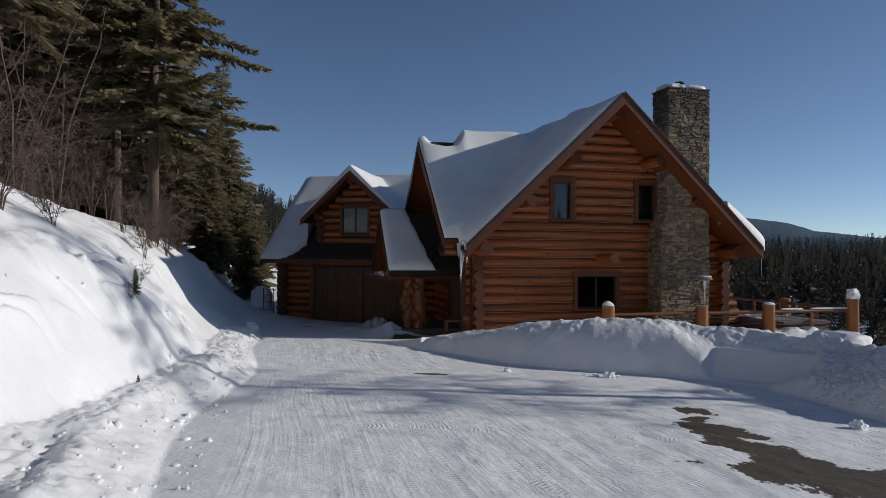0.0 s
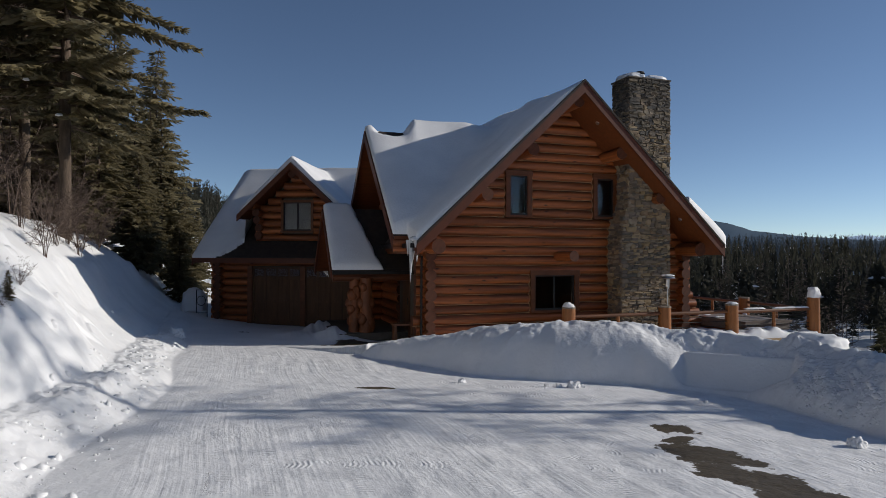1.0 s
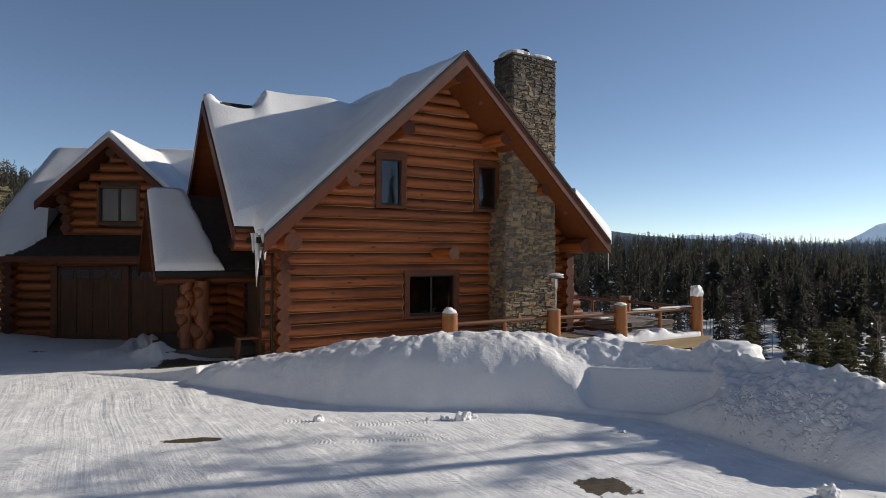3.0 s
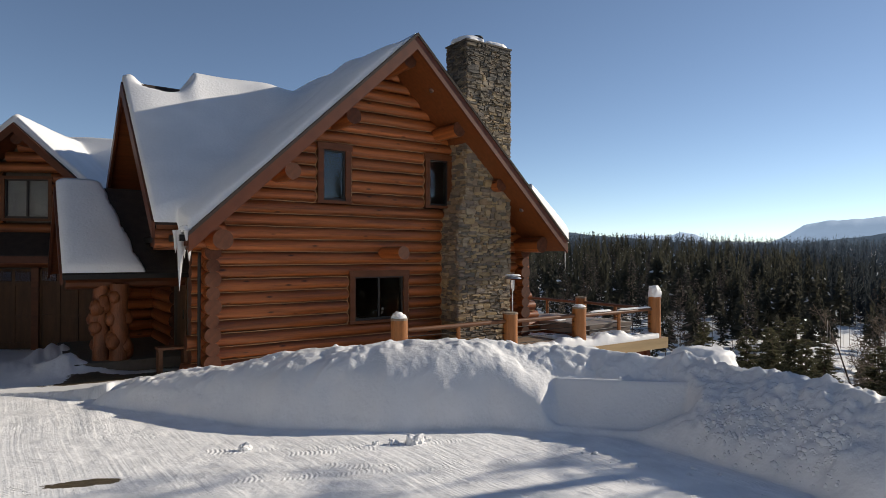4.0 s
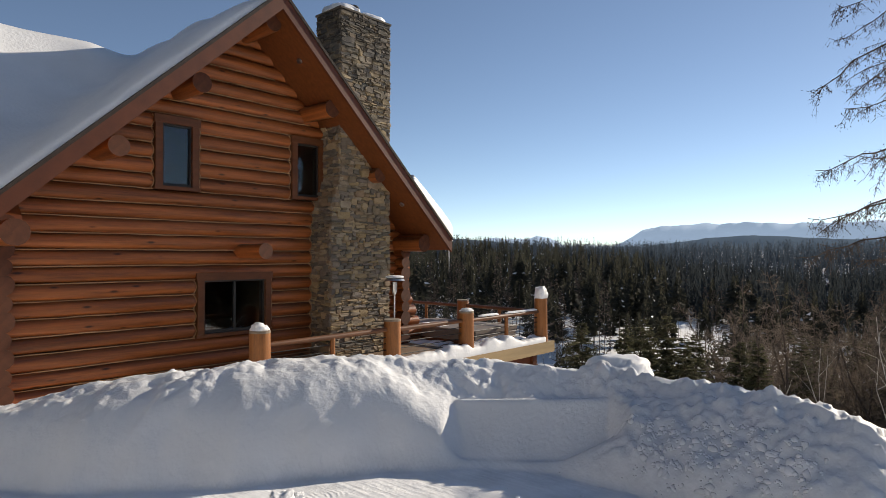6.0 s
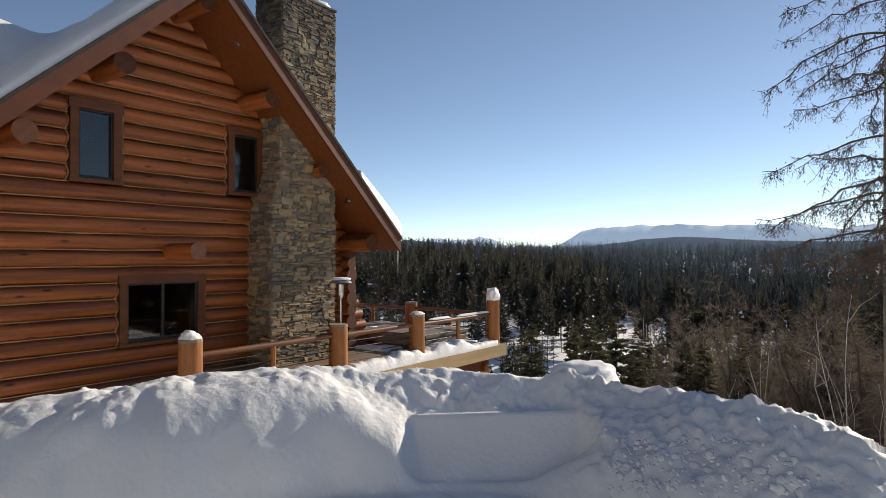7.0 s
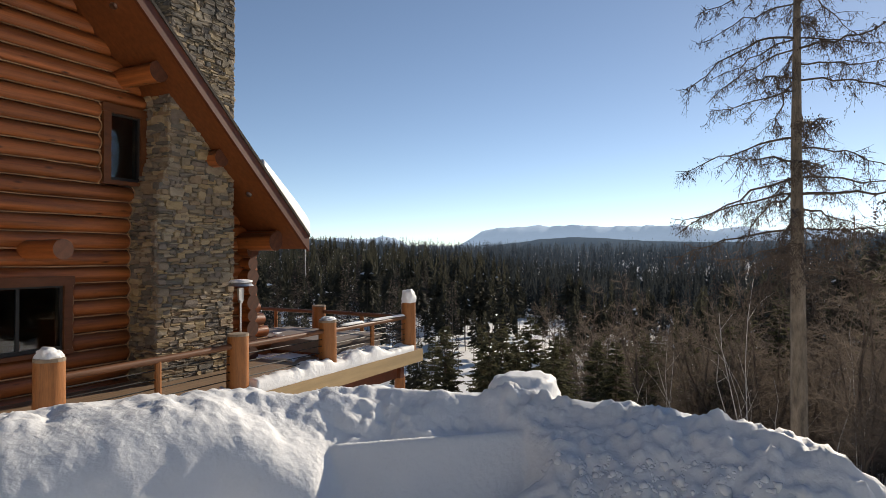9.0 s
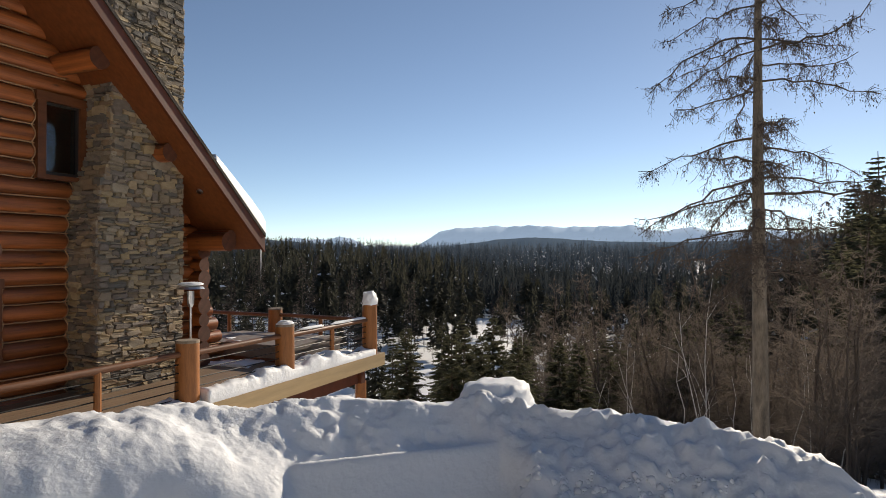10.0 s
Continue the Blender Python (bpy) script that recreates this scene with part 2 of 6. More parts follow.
def snow_material(name, ground=False):
    """Snow; on the ground also packed tracks and bare asphalt, laid out by two attributes of the mesh."""
    m = bpy.data.materials.new(name)
    m.use_nodes = True
    nd, ln = m.node_tree.nodes, m.node_tree.links
    b = nd["Principled BSDF"]
    b.inputs["Roughness"].default_value, b.inputs["Specular IOR Level"].default_value = 0.6, 0.3
    tc = nd.new("ShaderNodeTexCoord")
    big, small = nd.new("ShaderNodeTexNoise"), nd.new("ShaderNodeTexNoise")
    big.inputs["Scale"].default_value, big.inputs["Detail"].default_value = 0.7, 5
    small.inputs["Scale"].default_value, small.inputs["Detail"].default_value = 14, 8
    for n in (big, small):
        ln.new(tc.outputs["Object"], n.inputs["Vector"])
    ramp = nd.new("ShaderNodeValToRGB")
    ramp.color_ramp.elements[0].color, ramp.color_ramp.elements[1].color = (0.77, 0.775, 0.78, 1), (0.87, 0.87, 0.87, 1)
    ramp.color_ramp.elements[0].position, ramp.color_ramp.elements[1].position = 0.3, 0.65
    ln.new(big.outputs[0], ramp.inputs[0])
    bp = nd.new("ShaderNodeBump")
    bp.inputs["Strength"].default_value, bp.inputs["Distance"].default_value = 0.45, 0.024
    ln.new(small.outputs[0], bp.inputs["Height"])
    ln.new(bp.outputs[0], b.inputs["Normal"])
    if not ground:
        ln.new(ramp.outputs[0], b.inputs["Base Color"])
        return m
    packed, bare = nd.new("ShaderNodeAttribute"), nd.new("ShaderNodeAttribute")
    packed.attribute_name, bare.attribute_name = "packed", "bare"
    dirty, tar = nd.new("ShaderNodeValToRGB"), nd.new("ShaderNodeValToRGB")
    grit = nd.new("ShaderNodeTexNoise")
    grit.inputs["Scale"].default_value, grit.inputs["Detail"].default_value = 2.2, 8
    ln.new(tc.outputs["Object"], grit.inputs["Vector"])
    dirty.color_ramp.elements[0].color, dirty.color_ramp.elements[1].color = (0.76, 0.765, 0.77, 1), (0.92, 0.92, 0.92, 1)
    dirty.color_ramp.elements[0].position, dirty.color_ramp.elements[1].position = 0.3, 0.6
    ln.new(grit.outputs[0], dirty.inputs[0])
    tar.color_ramp.elements[0].color, tar.color_ramp.elements[1].color = (0.042, 0.031, 0.018, 1), (0.125, 0.095, 0.056, 1)
    ln.new(small.outputs[0], tar.inputs[0])
    # tyre ruts and tread prints pressed into the packed snow
    height = None
    sway, bent, less = nd.new("ShaderNodeTexNoise"), nd.new("ShaderNodeVectorMath"), nd.new("ShaderNodeVectorMath")
    sway.inputs["Scale"].default_value, sway.inputs["Detail"].default_value = 0.18, 1
    less.operation, less.inputs[3].default_value = "SCALE", 0.6
    ln.new(tc.outputs["Object"], sway.inputs["Vector"])
    ln.new(sway.outputs["Color"], less.inputs[0])
    ln.new(tc.outputs["Object"], bent.inputs[0])
    ln.new(less.outputs[0], bent.inputs[1])
    for turn, wide, longish, cut0 in ((0.08, 13.0, 0.28, 0.40), (-0.45, 9.0, 0.4, 0.54), (0.6, 24.0, 9.0, 0.58), (1.1, 11.0, 0.7, 0.58)):
        mp = nd.new("ShaderNodeMapping")
        mp.inputs["Rotation"].default_value, mp.inputs["Scale"].default_value = (0, 0, turn), (wide, longish, 1)
        ln.new(bent.outputs[0], mp.inputs[0])
        rut, where = nd.new("ShaderNodeTexNoise"), nd.new("ShaderNodeTexNoise")
        rut.inputs["Scale"].default_value, rut.inputs["Detail"].default_value = 1.0, 3
        where.inputs["Scale"].default_value, where.inputs["Detail"].default_value = 0.45 + 0.3 * abs(turn), 2
        ln.new(mp.outputs[0], rut.inputs["Vector"])
        ln.new(tc.outputs["Object"], where.inputs["Vector"])
        lim = nd.new("ShaderNodeMapRange")
        lim.inputs[1].default_value, lim.inputs[2].default_value = cut0 - 0.06, cut0 + 0.1
        ln.new(where.outputs[0], lim.inputs[0])
        mul = nd.new("ShaderNodeMath")
        mul.operation = "MULTIPLY"
        ln.new(rut.outputs[0], mul.inputs[0])
        ln.new(lim.outputs[0], mul.inputs[1])
        if height is None:
            height = mul.outputs[0]
        else:
            plus = nd.new("ShaderNodeMath")
            ln.new(height, plus.inputs[0])
            ln.new(mul.outputs[0], plus.inputs[1])
            height = plus.outputs[0]
    only = nd.new("ShaderNodeMath")
    only.operation = "MULTIPLY"
    ln.new(height, only.inputs[0])
    ln.new(packed.outputs["Fac"], only.inputs[1])
    bp2 = nd.new("ShaderNodeBump")
    bp2.inputs["Strength"].default_value, bp2.inputs["Distance"].default_value = 0.42, 0.03
    ln.new(only.outputs[0], bp2.inputs["Height"])
    crust, knob, gate3, bp3 = nd.new("ShaderNodeAttribute"), nd.new("ShaderNodeTexNoise"), nd.new("ShaderNodeMath"), nd.new("ShaderNodeBump")
    crust.attribute_name = "crust"
    knob.inputs["Scale"].default_value, knob.inputs["Detail"].default_value, knob.inputs["Roughness"].default_value = 17, 6, 0.65
    gate3.operation = "MULTIPLY"
    ln.new(tc.outputs["Object"], knob.inputs["Vector"])
    ln.new(knob.outputs[0], gate3.inputs[0])
    ln.new(crust.outputs["Fac"], gate3.inputs[1])
    bp3.inputs["Strength"].default_value, bp3.inputs["Distance"].default_value = 0.45, 0.025
    ln.new(gate3.outputs[0], bp3.inputs["Height"])
    ln.new(bp.outputs[0], bp3.inputs["Normal"])
    tread, along, wave, saw, gate4, bp4 = nd.new("ShaderNodeAttribute"), nd.new("ShaderNodeAttribute"), nd.new("ShaderNodeMath"), nd.new("ShaderNodeMath"), nd.new("ShaderNodeMath"), nd.new("ShaderNodeBump")
    tread.attribute_name, along.attribute_name = "tread", "along"
    wave.operation, wave.inputs[1].default_value = "MULTIPLY", 96.0
    saw.operation, gate4.operation = "SINE", "MULTIPLY"
    ln.new(along.outputs["Fac"], wave.inputs[0])
    ln.new(wave.outputs[0], saw.inputs[0])
    ln.new(saw.outputs[0], gate4.inputs[0])
    ln.new(tread.outputs["Fac"], gate4.inputs[1])
    bp4.inputs["Strength"].default_value, bp4.inputs["Distance"].default_value = 0.45, 0.008
    ln.new(gate4.outputs[0], bp4.inputs["Height"])
    ln.new(bp3.outputs[0], bp4.inputs["Normal"])
    ln.new(bp4.outputs[0], bp2.inputs["Normal"])
    ln.new(bp2.outputs[0], b.inputs["Normal"])
    mix1, mix2 = nd.new("ShaderNodeMix"), nd.new("ShaderNodeMix")
    mix1.data_type = mix2.data_type = "RGBA"
    ln.new(packed.outputs["Fac"], mix1.inputs[0])
    ln.new(ramp.outputs[0], mix1.inputs[6])
    ln.new(dirty.outputs[0], mix1.inputs[7])
    edge = nd.new("ShaderNodeMath")
    edge.operation = "MULTIPLY_ADD"
    edge.inputs[1].default_value = 0.9
    ln.new(small.outputs[0], edge.inputs[0])
    ln.new(bare.outputs["Fac"], edge.inputs[2])
    cut = nd.new("ShaderNodeMapRange")
    cut.inputs[1].default_value, cut.inputs[2].default_value = 0.90, 1.02
    ln.new(edge.outputs[0], cut.inputs[0])
    ln.new(cut.outputs[0], mix2.inputs[0])
    ln.new(mix1.outputs[2], mix2.inputs[6])
    ln.new(tar.outputs[0], mix2.inputs[7])
    ln.new(mix2.outputs[2], b.inputs["Base Color"])
    return m


SNOW = snow_material("clean_snow")
GROUND = snow_material("ground_snow", True)


# ---- helpers for meshes ----
class Build:
    """Collects faces for one mesh."""

    def __init__(self):
        self.v, self.f, self.m = [], [], []

    def add(self, verts, faces, mi=0):
        o = len(self.v)
        self.v += [tuple(p) for p in verts]
        self.f += [tuple(i + o for i in f) for f in faces]
        self.m += [mi] * len(faces)
        return self

    def box(self, lo, hi, m=None, mi=0):
        p = [Vector((x, y, z)) for z in (lo[2], hi[2]) for y in (lo[1], hi[1]) for x in (lo[0], hi[0])]
        p = [m @ q for q in p] if m else p
        return self.add(p, [(0, 2, 3, 1), (4, 5, 7, 6), (0, 1, 5, 4), (2, 6, 7, 3), (0, 4, 6, 2), (1, 3, 7, 5)], mi)

    def tube(self, pts, radii, n=8, caps=True, mi=0, cap_mi=None, wob=0.0, seed=0):
        rnd = random.Random(seed)
        pts = [Vector(p) for p in pts]
        verts, faces, k = [], [], len(pts)
        side = None
        for i, p in enumerate(pts):
            d = (pts[min(i + 1, k - 1)] - pts[max(i - 1, 0)]).normalized()
            ref = Vector((0, 0, 1)) if abs(d.z) < 0.9 else Vector((1, 0, 0))
            a = d.cross(ref).normalized() if side is None else (side - d * side.dot(d)).normalized()
            side, c = a, d.cross(a)
            for j in range(n):
                t = 2 * math.pi * j / n
                r = radii[i] * (1 + rnd.uniform(-wob, wob))
                verts.append(p + (a * math.cos(t) + c * math.sin(t)) * r)
        for i in range(k - 1):
            for j in range(n):
                faces.append((i * n + j, i * n + (j + 1) % n, (i + 1) * n + (j + 1) % n, (i + 1) * n + j))
        self.add(verts, faces, mi)
        if caps:
            self.add(verts[:n], [tuple(range(n))[::-1]], mi if cap_mi is None else cap_mi)
            self.add(verts[-n:], [tuple(range(n))], mi if cap_mi is None else cap_mi)
        return self

    def prism(self, poly, axis, lo, hi, mi=0):
        """A flat outline in the plane across axis, drawn out from lo to hi."""
        def at(p, h):
            q = list(p)
            q.insert(axis, h)
            return Vector(q)
        n = len(poly)
        verts = [at(p, lo) for p in poly] + [at(p, hi) for p in poly]
        return self.add(verts, [tuple(range(n)), tuple(range(2 * n - 1, n - 1, -1))] + [(i, (i + 1) % n, n + (i + 1) % n, n + i) for i in range(n)], mi)

    def mesh(self, name, *mats, smooth=False):
        me = bpy.data.meshes.new(name)
        me.from_pydata(self.v, [], self.f)
        for m in mats:
            me.materials.append(m)
        me.polygons.foreach_set("material_index", self.m)
        bm = bmesh.new()
        bm.from_mesh(me)
        bmesh.ops.recalc_face_normals(bm, faces=bm.faces)
        bm.to_mesh(me)
        bm.free()
        if smooth:
            me.shade_smooth()
            me.set_sharp_from_angle(angle=radians(50))
        return me


def part(name, build, mats, parent, label="", smooth=False, m=None):
    mats = mats if isinstance(mats, (tuple, list)) else (mats,)
    ob = new(name, build.mesh(name, *mats, smooth=smooth) if isinstance(build, Build) else build)
    ob.parent = parent
    if m is not None:
        ob.matrix_basis = m
    return tagged(ob, label)


def thing(name, label, category, group="", kind="", m=None):
    ob = tagged(new(name), label, category, group, kind)
    if m is not None:
        ob.matrix_basis = m
    return ob


def array_mesh(name, verts, faces, mats, smooth=True, mat_index=None):
    """A mesh straight from arrays of verts and of equal-sided faces."""
    verts, faces = np.asarray(verts, np.float32), np.asarray(faces, np.int32)
    me = bpy.data.meshes.new(name)
    me.vertices.add(len(verts))
    me.vertices.foreach_set("co", verts.ravel())
    me.loops.add(faces.size)
    me.loops.foreach_set("vertex_index", faces.ravel())
    me.polygons.add(len(faces))
    me.polygons.foreach_set("loop_start", np.arange(0, faces.size, faces.shape[1], dtype=np.int32))
    for m in mats if isinstance(mats, (tuple, list)) else (mats,):
        me.materials.append(m)
    if mat_index is not None:
        me.polygons.foreach_set("material_index", np.asarray(mat_index, np.int32))
    me.update(calc_edges=True)
    if smooth:
        me.shade_smooth()
    return me


def lattice(x, y, seed=0):
    """Smooth noise from -1 to 1 on a unit lattice."""
    xi, yi = np.floor(x).astype(np.int64), np.floor(y).astype(np.int64)
    fx, fy = x - xi, y - yi
    fx, fy = fx * fx * fx * (fx * (6 * fx - 15) + 10), fy * fy * fy * (fy * (6 * fy - 15) + 10)

    def rnd(a, b):
        h = (a * 374761393 + b * 668265263 + seed * 974634777) & 0xFFFFFFFF
        h = ((h ^ (h >> 13)) * 1274126177) & 0xFFFFFFFF
        return ((h ^ (h >> 16)) & 0xFFFF) / 32767.5 - 1
    top = rnd(xi, yi) * (1 - fx) + rnd(xi + 1, yi) * fx
    low = rnd(xi, yi + 1) * (1 - fx) + rnd(xi + 1, yi + 1) * fx
    return top * (1 - fy) + low * fy


def fbm(x, y, scale, octaves=4, gain=0.5, seed=0):
    out, amp = 0.0, 1.0
    for k in range(octaves):
        out = out + amp * lattice(x * 2**k / scale + 17.3 * k, y * 2**k / scale - 9.1 * k, seed + k)
        amp *= gain
    return out


def clods(x, y, cell, seed=0):
    """Rounded lumps packed side by side: 1 at the top of a lump, 0 between."""
    xi, yi = np.floor(x / cell).astype(np.int64), np.floor(y / cell).astype(np.int64)
    best = np.zeros(x.shape)
    for dx in (-1, 0, 1):
        for dy in (-1, 0, 1):
            a, b = xi + dx, yi + dy
            h = (a * 374761393 + b * 668265263 + seed * 974634777) & 0xFFFFFFFF
            h = ((h ^ (h >> 13)) * 1274126177) & 0xFFFFFFFF
            px, py = (a + 0.1 + 0.8 * (h & 0xFF) / 255) * cell, (b + 0.1 + 0.8 * ((h >> 8) & 0xFF) / 255) * cell
            r = cell * (0.35 + 0.45 * ((h >> 16) & 0xFF) / 255)
            best = np.maximum(best, np.sqrt(np.clip(1 - ((x - px) ** 2 + (y - py) ** 2) / (r * r), 0, 1)) * r / cell)
    return best


def step(a, b, x):
    t = np.clip((x - a) / (b - a), 0, 1)
    return t * t * (3 - 2 * t)


# ---- ground ----
CREST = [(-3.4, -2.2, 0.10, 0.8), (-2.2, -3.2, 0.42, 1.3), (-0.9, -4.4, 0.84, 1.7), (0.5, -5.38, 1.09, 1.95), (2.0, -6.42, 1.05, 1.65), (3.7, -7.6, 0.88, 1.75),
         (4.4, -9.1, 0.85, 1.9), (4.4, -10.7, 0.88, 1.9), (4.0, -11.7, 0.86, 1.7), (3.5, -12.7, 0.72, 1.3), (3.6, -13.4, 0.3, 1.0)]  # x, y, height, width to the drive


def to_crest(x, y):
    """Signed distance to the crest of the ploughed snow (above 0 on the valley side), with its height and width there."""
    best, side, high, wide = np.full(x.shape, 1e9), np.zeros(x.shape), np.zeros(x.shape), np.ones(x.shape)
    for (ax, ay, ah, aw), (bx, by, bh, bw) in zip(CREST, CREST[1:]):
        dx, dy = bx - ax, by - ay
        s = np.clip(((x - ax) * dx + (y - ay) * dy) / (dx * dx + dy * dy), 0, 1)
        d = np.hypot(x - ax - s * dx, y - ay - s * dy)
        near = d < best
        best = np.where(near, d, best)
        side = np.where(near, np.sign(dx * (y - ay) - dy * (x - ax)), side)
        high, wide = np.where(near, ah + s * (bh - ah), high), np.where(near, aw + s * (bw - aw), wide)
    return best * side, high, 0.93 * wide


def bank(d):
    """Height of the cut bank by the distance left of its foot."""
    return np.interp(d, [0, 0.35, 0.7, 1.2, 1.8, 2.3, 2.7, 3.1, 3.8, 5.0, 7.0, 12, 25, 60, 200, 900], [0, 0.2, 0.27, 0.32, 0.75, 1.25, 1.85, 2.5, 3.1, 3.9, 4.3, 5.0, 7.5, 15, 36, 60])


def steep_bank(d):
    """The same where the cut stands steeper, behind a broad windrow."""
    return np.interp(d, [0, 0.25, 0.7, 1.15, 1.4, 1.9, 2.6, 3.5, 5.0, 7.0, 12, 25, 60, 200, 900], [0, 0.2, 0.42, 0.46, 0.9, 1.7, 2.4, 3.0, 3.9, 4.3, 5.0, 7.5, 15, 36, 60])


def drive_fall(x, y):
    """The drive falls gently towards the house and the valley."""
    return (0.15 - 0.045 * (np.clip(x, -9, 3.5) + 7) - 0.028 * (np.clip(y, -16, 4.5) + 8)) * step(80, 40, np.hypot(x, y))


def terrain(x, y, fine=True):
    d, high, wide = to_crest(x, y)
    far = np.hypot(x, y)
    # valley side
    s = np.maximum(x - 5.0 + 0.10 * np.maximum(y, 0) + 0.25 * np.minimum(y + 13, 0), 0)
    z = -7.5 * step(8, 62, s) - 0.30 * np.minimum(s, 20)
    z = z + 13.5 * step(110, 620, far) * (x > -8) + 0.012 * np.maximum(far - 500, 0) * (x > -8)
    z = z - 0.2 * step(2, 12, y) * step(-4, -1, -np.abs(x + 5))
    # ploughed berm
    front = np.clip(1 + np.minimum(d, 0) / wide, 0, 1)
    back = np.exp(-(np.maximum(d, 0) / 2.1) ** 1.5)
    turn_ = step(1.4, 2.9, x)
    blunt = 0.95 - 0.22 * step(-9.0, -10.5, y)
    prof = np.where(d < 0, (1 - (1 - front) ** 3.0) * (1 - turn_) + front ** blunt * turn_, back)
    keep = step(0.0, 0.15, np.hypot(x + 3.6, y + 2.0) - 0.2)
    fall = drive_fall(x, y)
    berm = (high - fall) * prof * keep
    under = step(0.8, 1.9, x) * step(-4.1, -3.2, y)
    z = z + fall + berm * (1 - 0.9 * under) - 0.6 * under
    for mx, my, mr, mh in ((-4.3, 4.6, 0.75, 0.55), (-4.2, 2.2, 0.95, 0.42), (-5.4, 3.6, 0.9, 0.18)):
        z = z + mh * np.exp(-((x - mx) ** 2 + (y - my) ** 2) / (mr * mr) * 1.3) * (1 + 0.25 * fbm(x, y, 0.35, 3, 0.6, 63) * fine)
    # bank
    toe = -8.9 - 0.25 * step(-2, 8, y) - 0.6 * step(-7, -14, y) + 0.15 * np.sin(y * 0.7)
    left = toe - x
    broad = 0.5 * step(-11.5, -14.5, y)
    lefty = np.maximum(left - broad * step(0.7, 1.1, left), 0)
    mix_ = step(-4.5, -7.5, y)
    up = (bank(lefty) * (1 - mix_) + steep_bank(lefty) * mix_) * (left > 0)
    up = up * (1 - 0.35 * step(8, 22, y) * step(9, 3, left))
    z = z + up
    if fine:
        lump = step(0.05, 0.3, berm) * (d < 3.5)
        upper = step(-1.15, -0.45, d + 0.35 * fbm(x, y, 0.9, 3, 0.6, 17)) * step(0.1, 0.3, berm) * (d < 2.5)
        # soft billows with shelves where the snow slid and froze
        al, pe = (x - 2.54) * 0.614 - (y + 7.82) * 0.789, (x - 2.54) * 0.789 + (y + 7.82) * 0.614
        lump = lump * (1 - 0.9 * step(-0.3, 0.1, al) * step(2.5, 2.1, al) * step(-1.1, -0.7, pe) * step(0.25, 0.05, pe))
        z = z + lump * (0.06 * fbm(x, y, 1.4, 5, 0.55, 3) + 0.01)
        shelf = fbm(x + 0.6 * y, y * 1.2 - 0.2 * x, 1.2, 3, 0.5, 27)
        z = z + lump * 0.045 * step(-0.10, 0.08, shelf) * step(-0.2, 0.3, fbm(x, y, 1.6, 2, 0.5, 28))
        crisp = step(-0.35, 0.35, fbm(x, y, 0.8, 3, 0.6, 13))
        z = z + upper * (0.3 + 0.7 * crisp) * (0.026 * fbm(x, y, 0.36, 4, 0.7, 9) + 0.022 * np.abs(fbm(x, y, 0.16, 2, 0.6, 11)))
        # the smooth scooped face left by the plough's blade
        soft = 0.05 + 0.15 * step(-0.05, -0.5, pe)
        face = step(0, 1, (al + 0.05 + soft) / (2 * soft)) * step(0, 1, (2.2 + soft - al) / (2 * soft)) * step(-0.78, -0.60, pe) * step(0.16, 0.06, pe)
        blade = -0.17 + (0.64 + 0.03 * al) * np.clip((pe + 0.58) / 0.56, 0, 1) ** 1.15 + 0.035 * step(-0.05, 0.03, pe)
        z = z + face * np.clip(blade - z, -0.5, 0.5)
        # rubble thrown up at the far end
        rub = step(1.9, 2.7, x) * step(-9.2, -10.1, y) * step(0.04, 0.2, berm) * step(1.35, 0.75, np.hypot((x - 3.05) / 0.95, (y + 11.15) / 1.3) + 0.3 * fbm(x, y, 0.7, 3, 0.55, 29))
        z = z + rub * (0.07 * clods(x, y, 0.23, 5) * step(-0.2, 0.4, fbm(x, y, 0.5, 2, 0.5, 4)) + 0.06 * clods(x, y, 0.13, 6) + 0.05 * np.abs(fbm(x, y, 0.4, 3, 0.7, 8)))
        comb = step(-8.6, -9.2, y) * np.exp(-(d / 0.28) ** 2) * step(0.2, 0.4, berm)
        z = z + comb * (0.08 * np.abs(fbm(x, y, 0.16, 2, 0.8, 33)) + 0.05 * fbm(x, y, 0.5, 2, 0.5, 34))
        seam = step(2.3, 3.0, x) * step(-7.2, -8.0, y) * np.exp(-((d + 0.55) / 0.35) ** 2) * (1 - face)
        z = z + seam * 0.05 * np.abs(fbm(x, y, 0.14, 2, 0.8, 36))
        near = (far < 60)
        windrow = step(0.0, 0.25, left) * step(1.6, 1.0, left - broad)
        z = z + near * windrow * (0.035 * fbm(x, y, 0.5, 4, 0.65, 21) + 0.06 * fbm(x, y, 2.0, 2, 0.5, 22) + (0.05 * clods(x, y, 0.13, 23) + 0.035 * np.abs(fbm(x, y, 0.13, 2, 0.7, 24))) * step(0.35, 0.7, left + 0.2 * fbm(x, y, 1.0, 2, 0.5, 25)))
        z = z + near * step(1.2, 2.2, left) * (0.10 * fbm(x, y, 2.3, 3, 0.5, 31) + 0.10 * np.abs(fbm(x + 0.3 * y, y * 0.7, 1.5, 3, 0.5, 35)) + 0.018 * fbm(x, y, 0.35, 3, 0.6, 37))
        scar = fbm(x * 0.5 + 0.25 * y, y * 0.45 - 0.3 * x, 0.9, 3, 0.45, 38)
        z = z + near * step(1.25, 1.9, left) * step(9, 5, left) * (0.10 * step(-0.04, 0.05, scar) - 0.10 * np.exp(-((scar - 0.35) / 0.06) ** 2))
        drive = (left < 0.1) * (berm < 0.05)
        ang = 0.12
        u, v = x * math.cos(ang) - y * math.sin(ang), x * math.sin(ang) + y * math.cos(ang)
        ruts = lattice(u * 3.2, v * 0.22, 43) + 0.6 * lattice(u * 7.0, v * 0.5, 44)
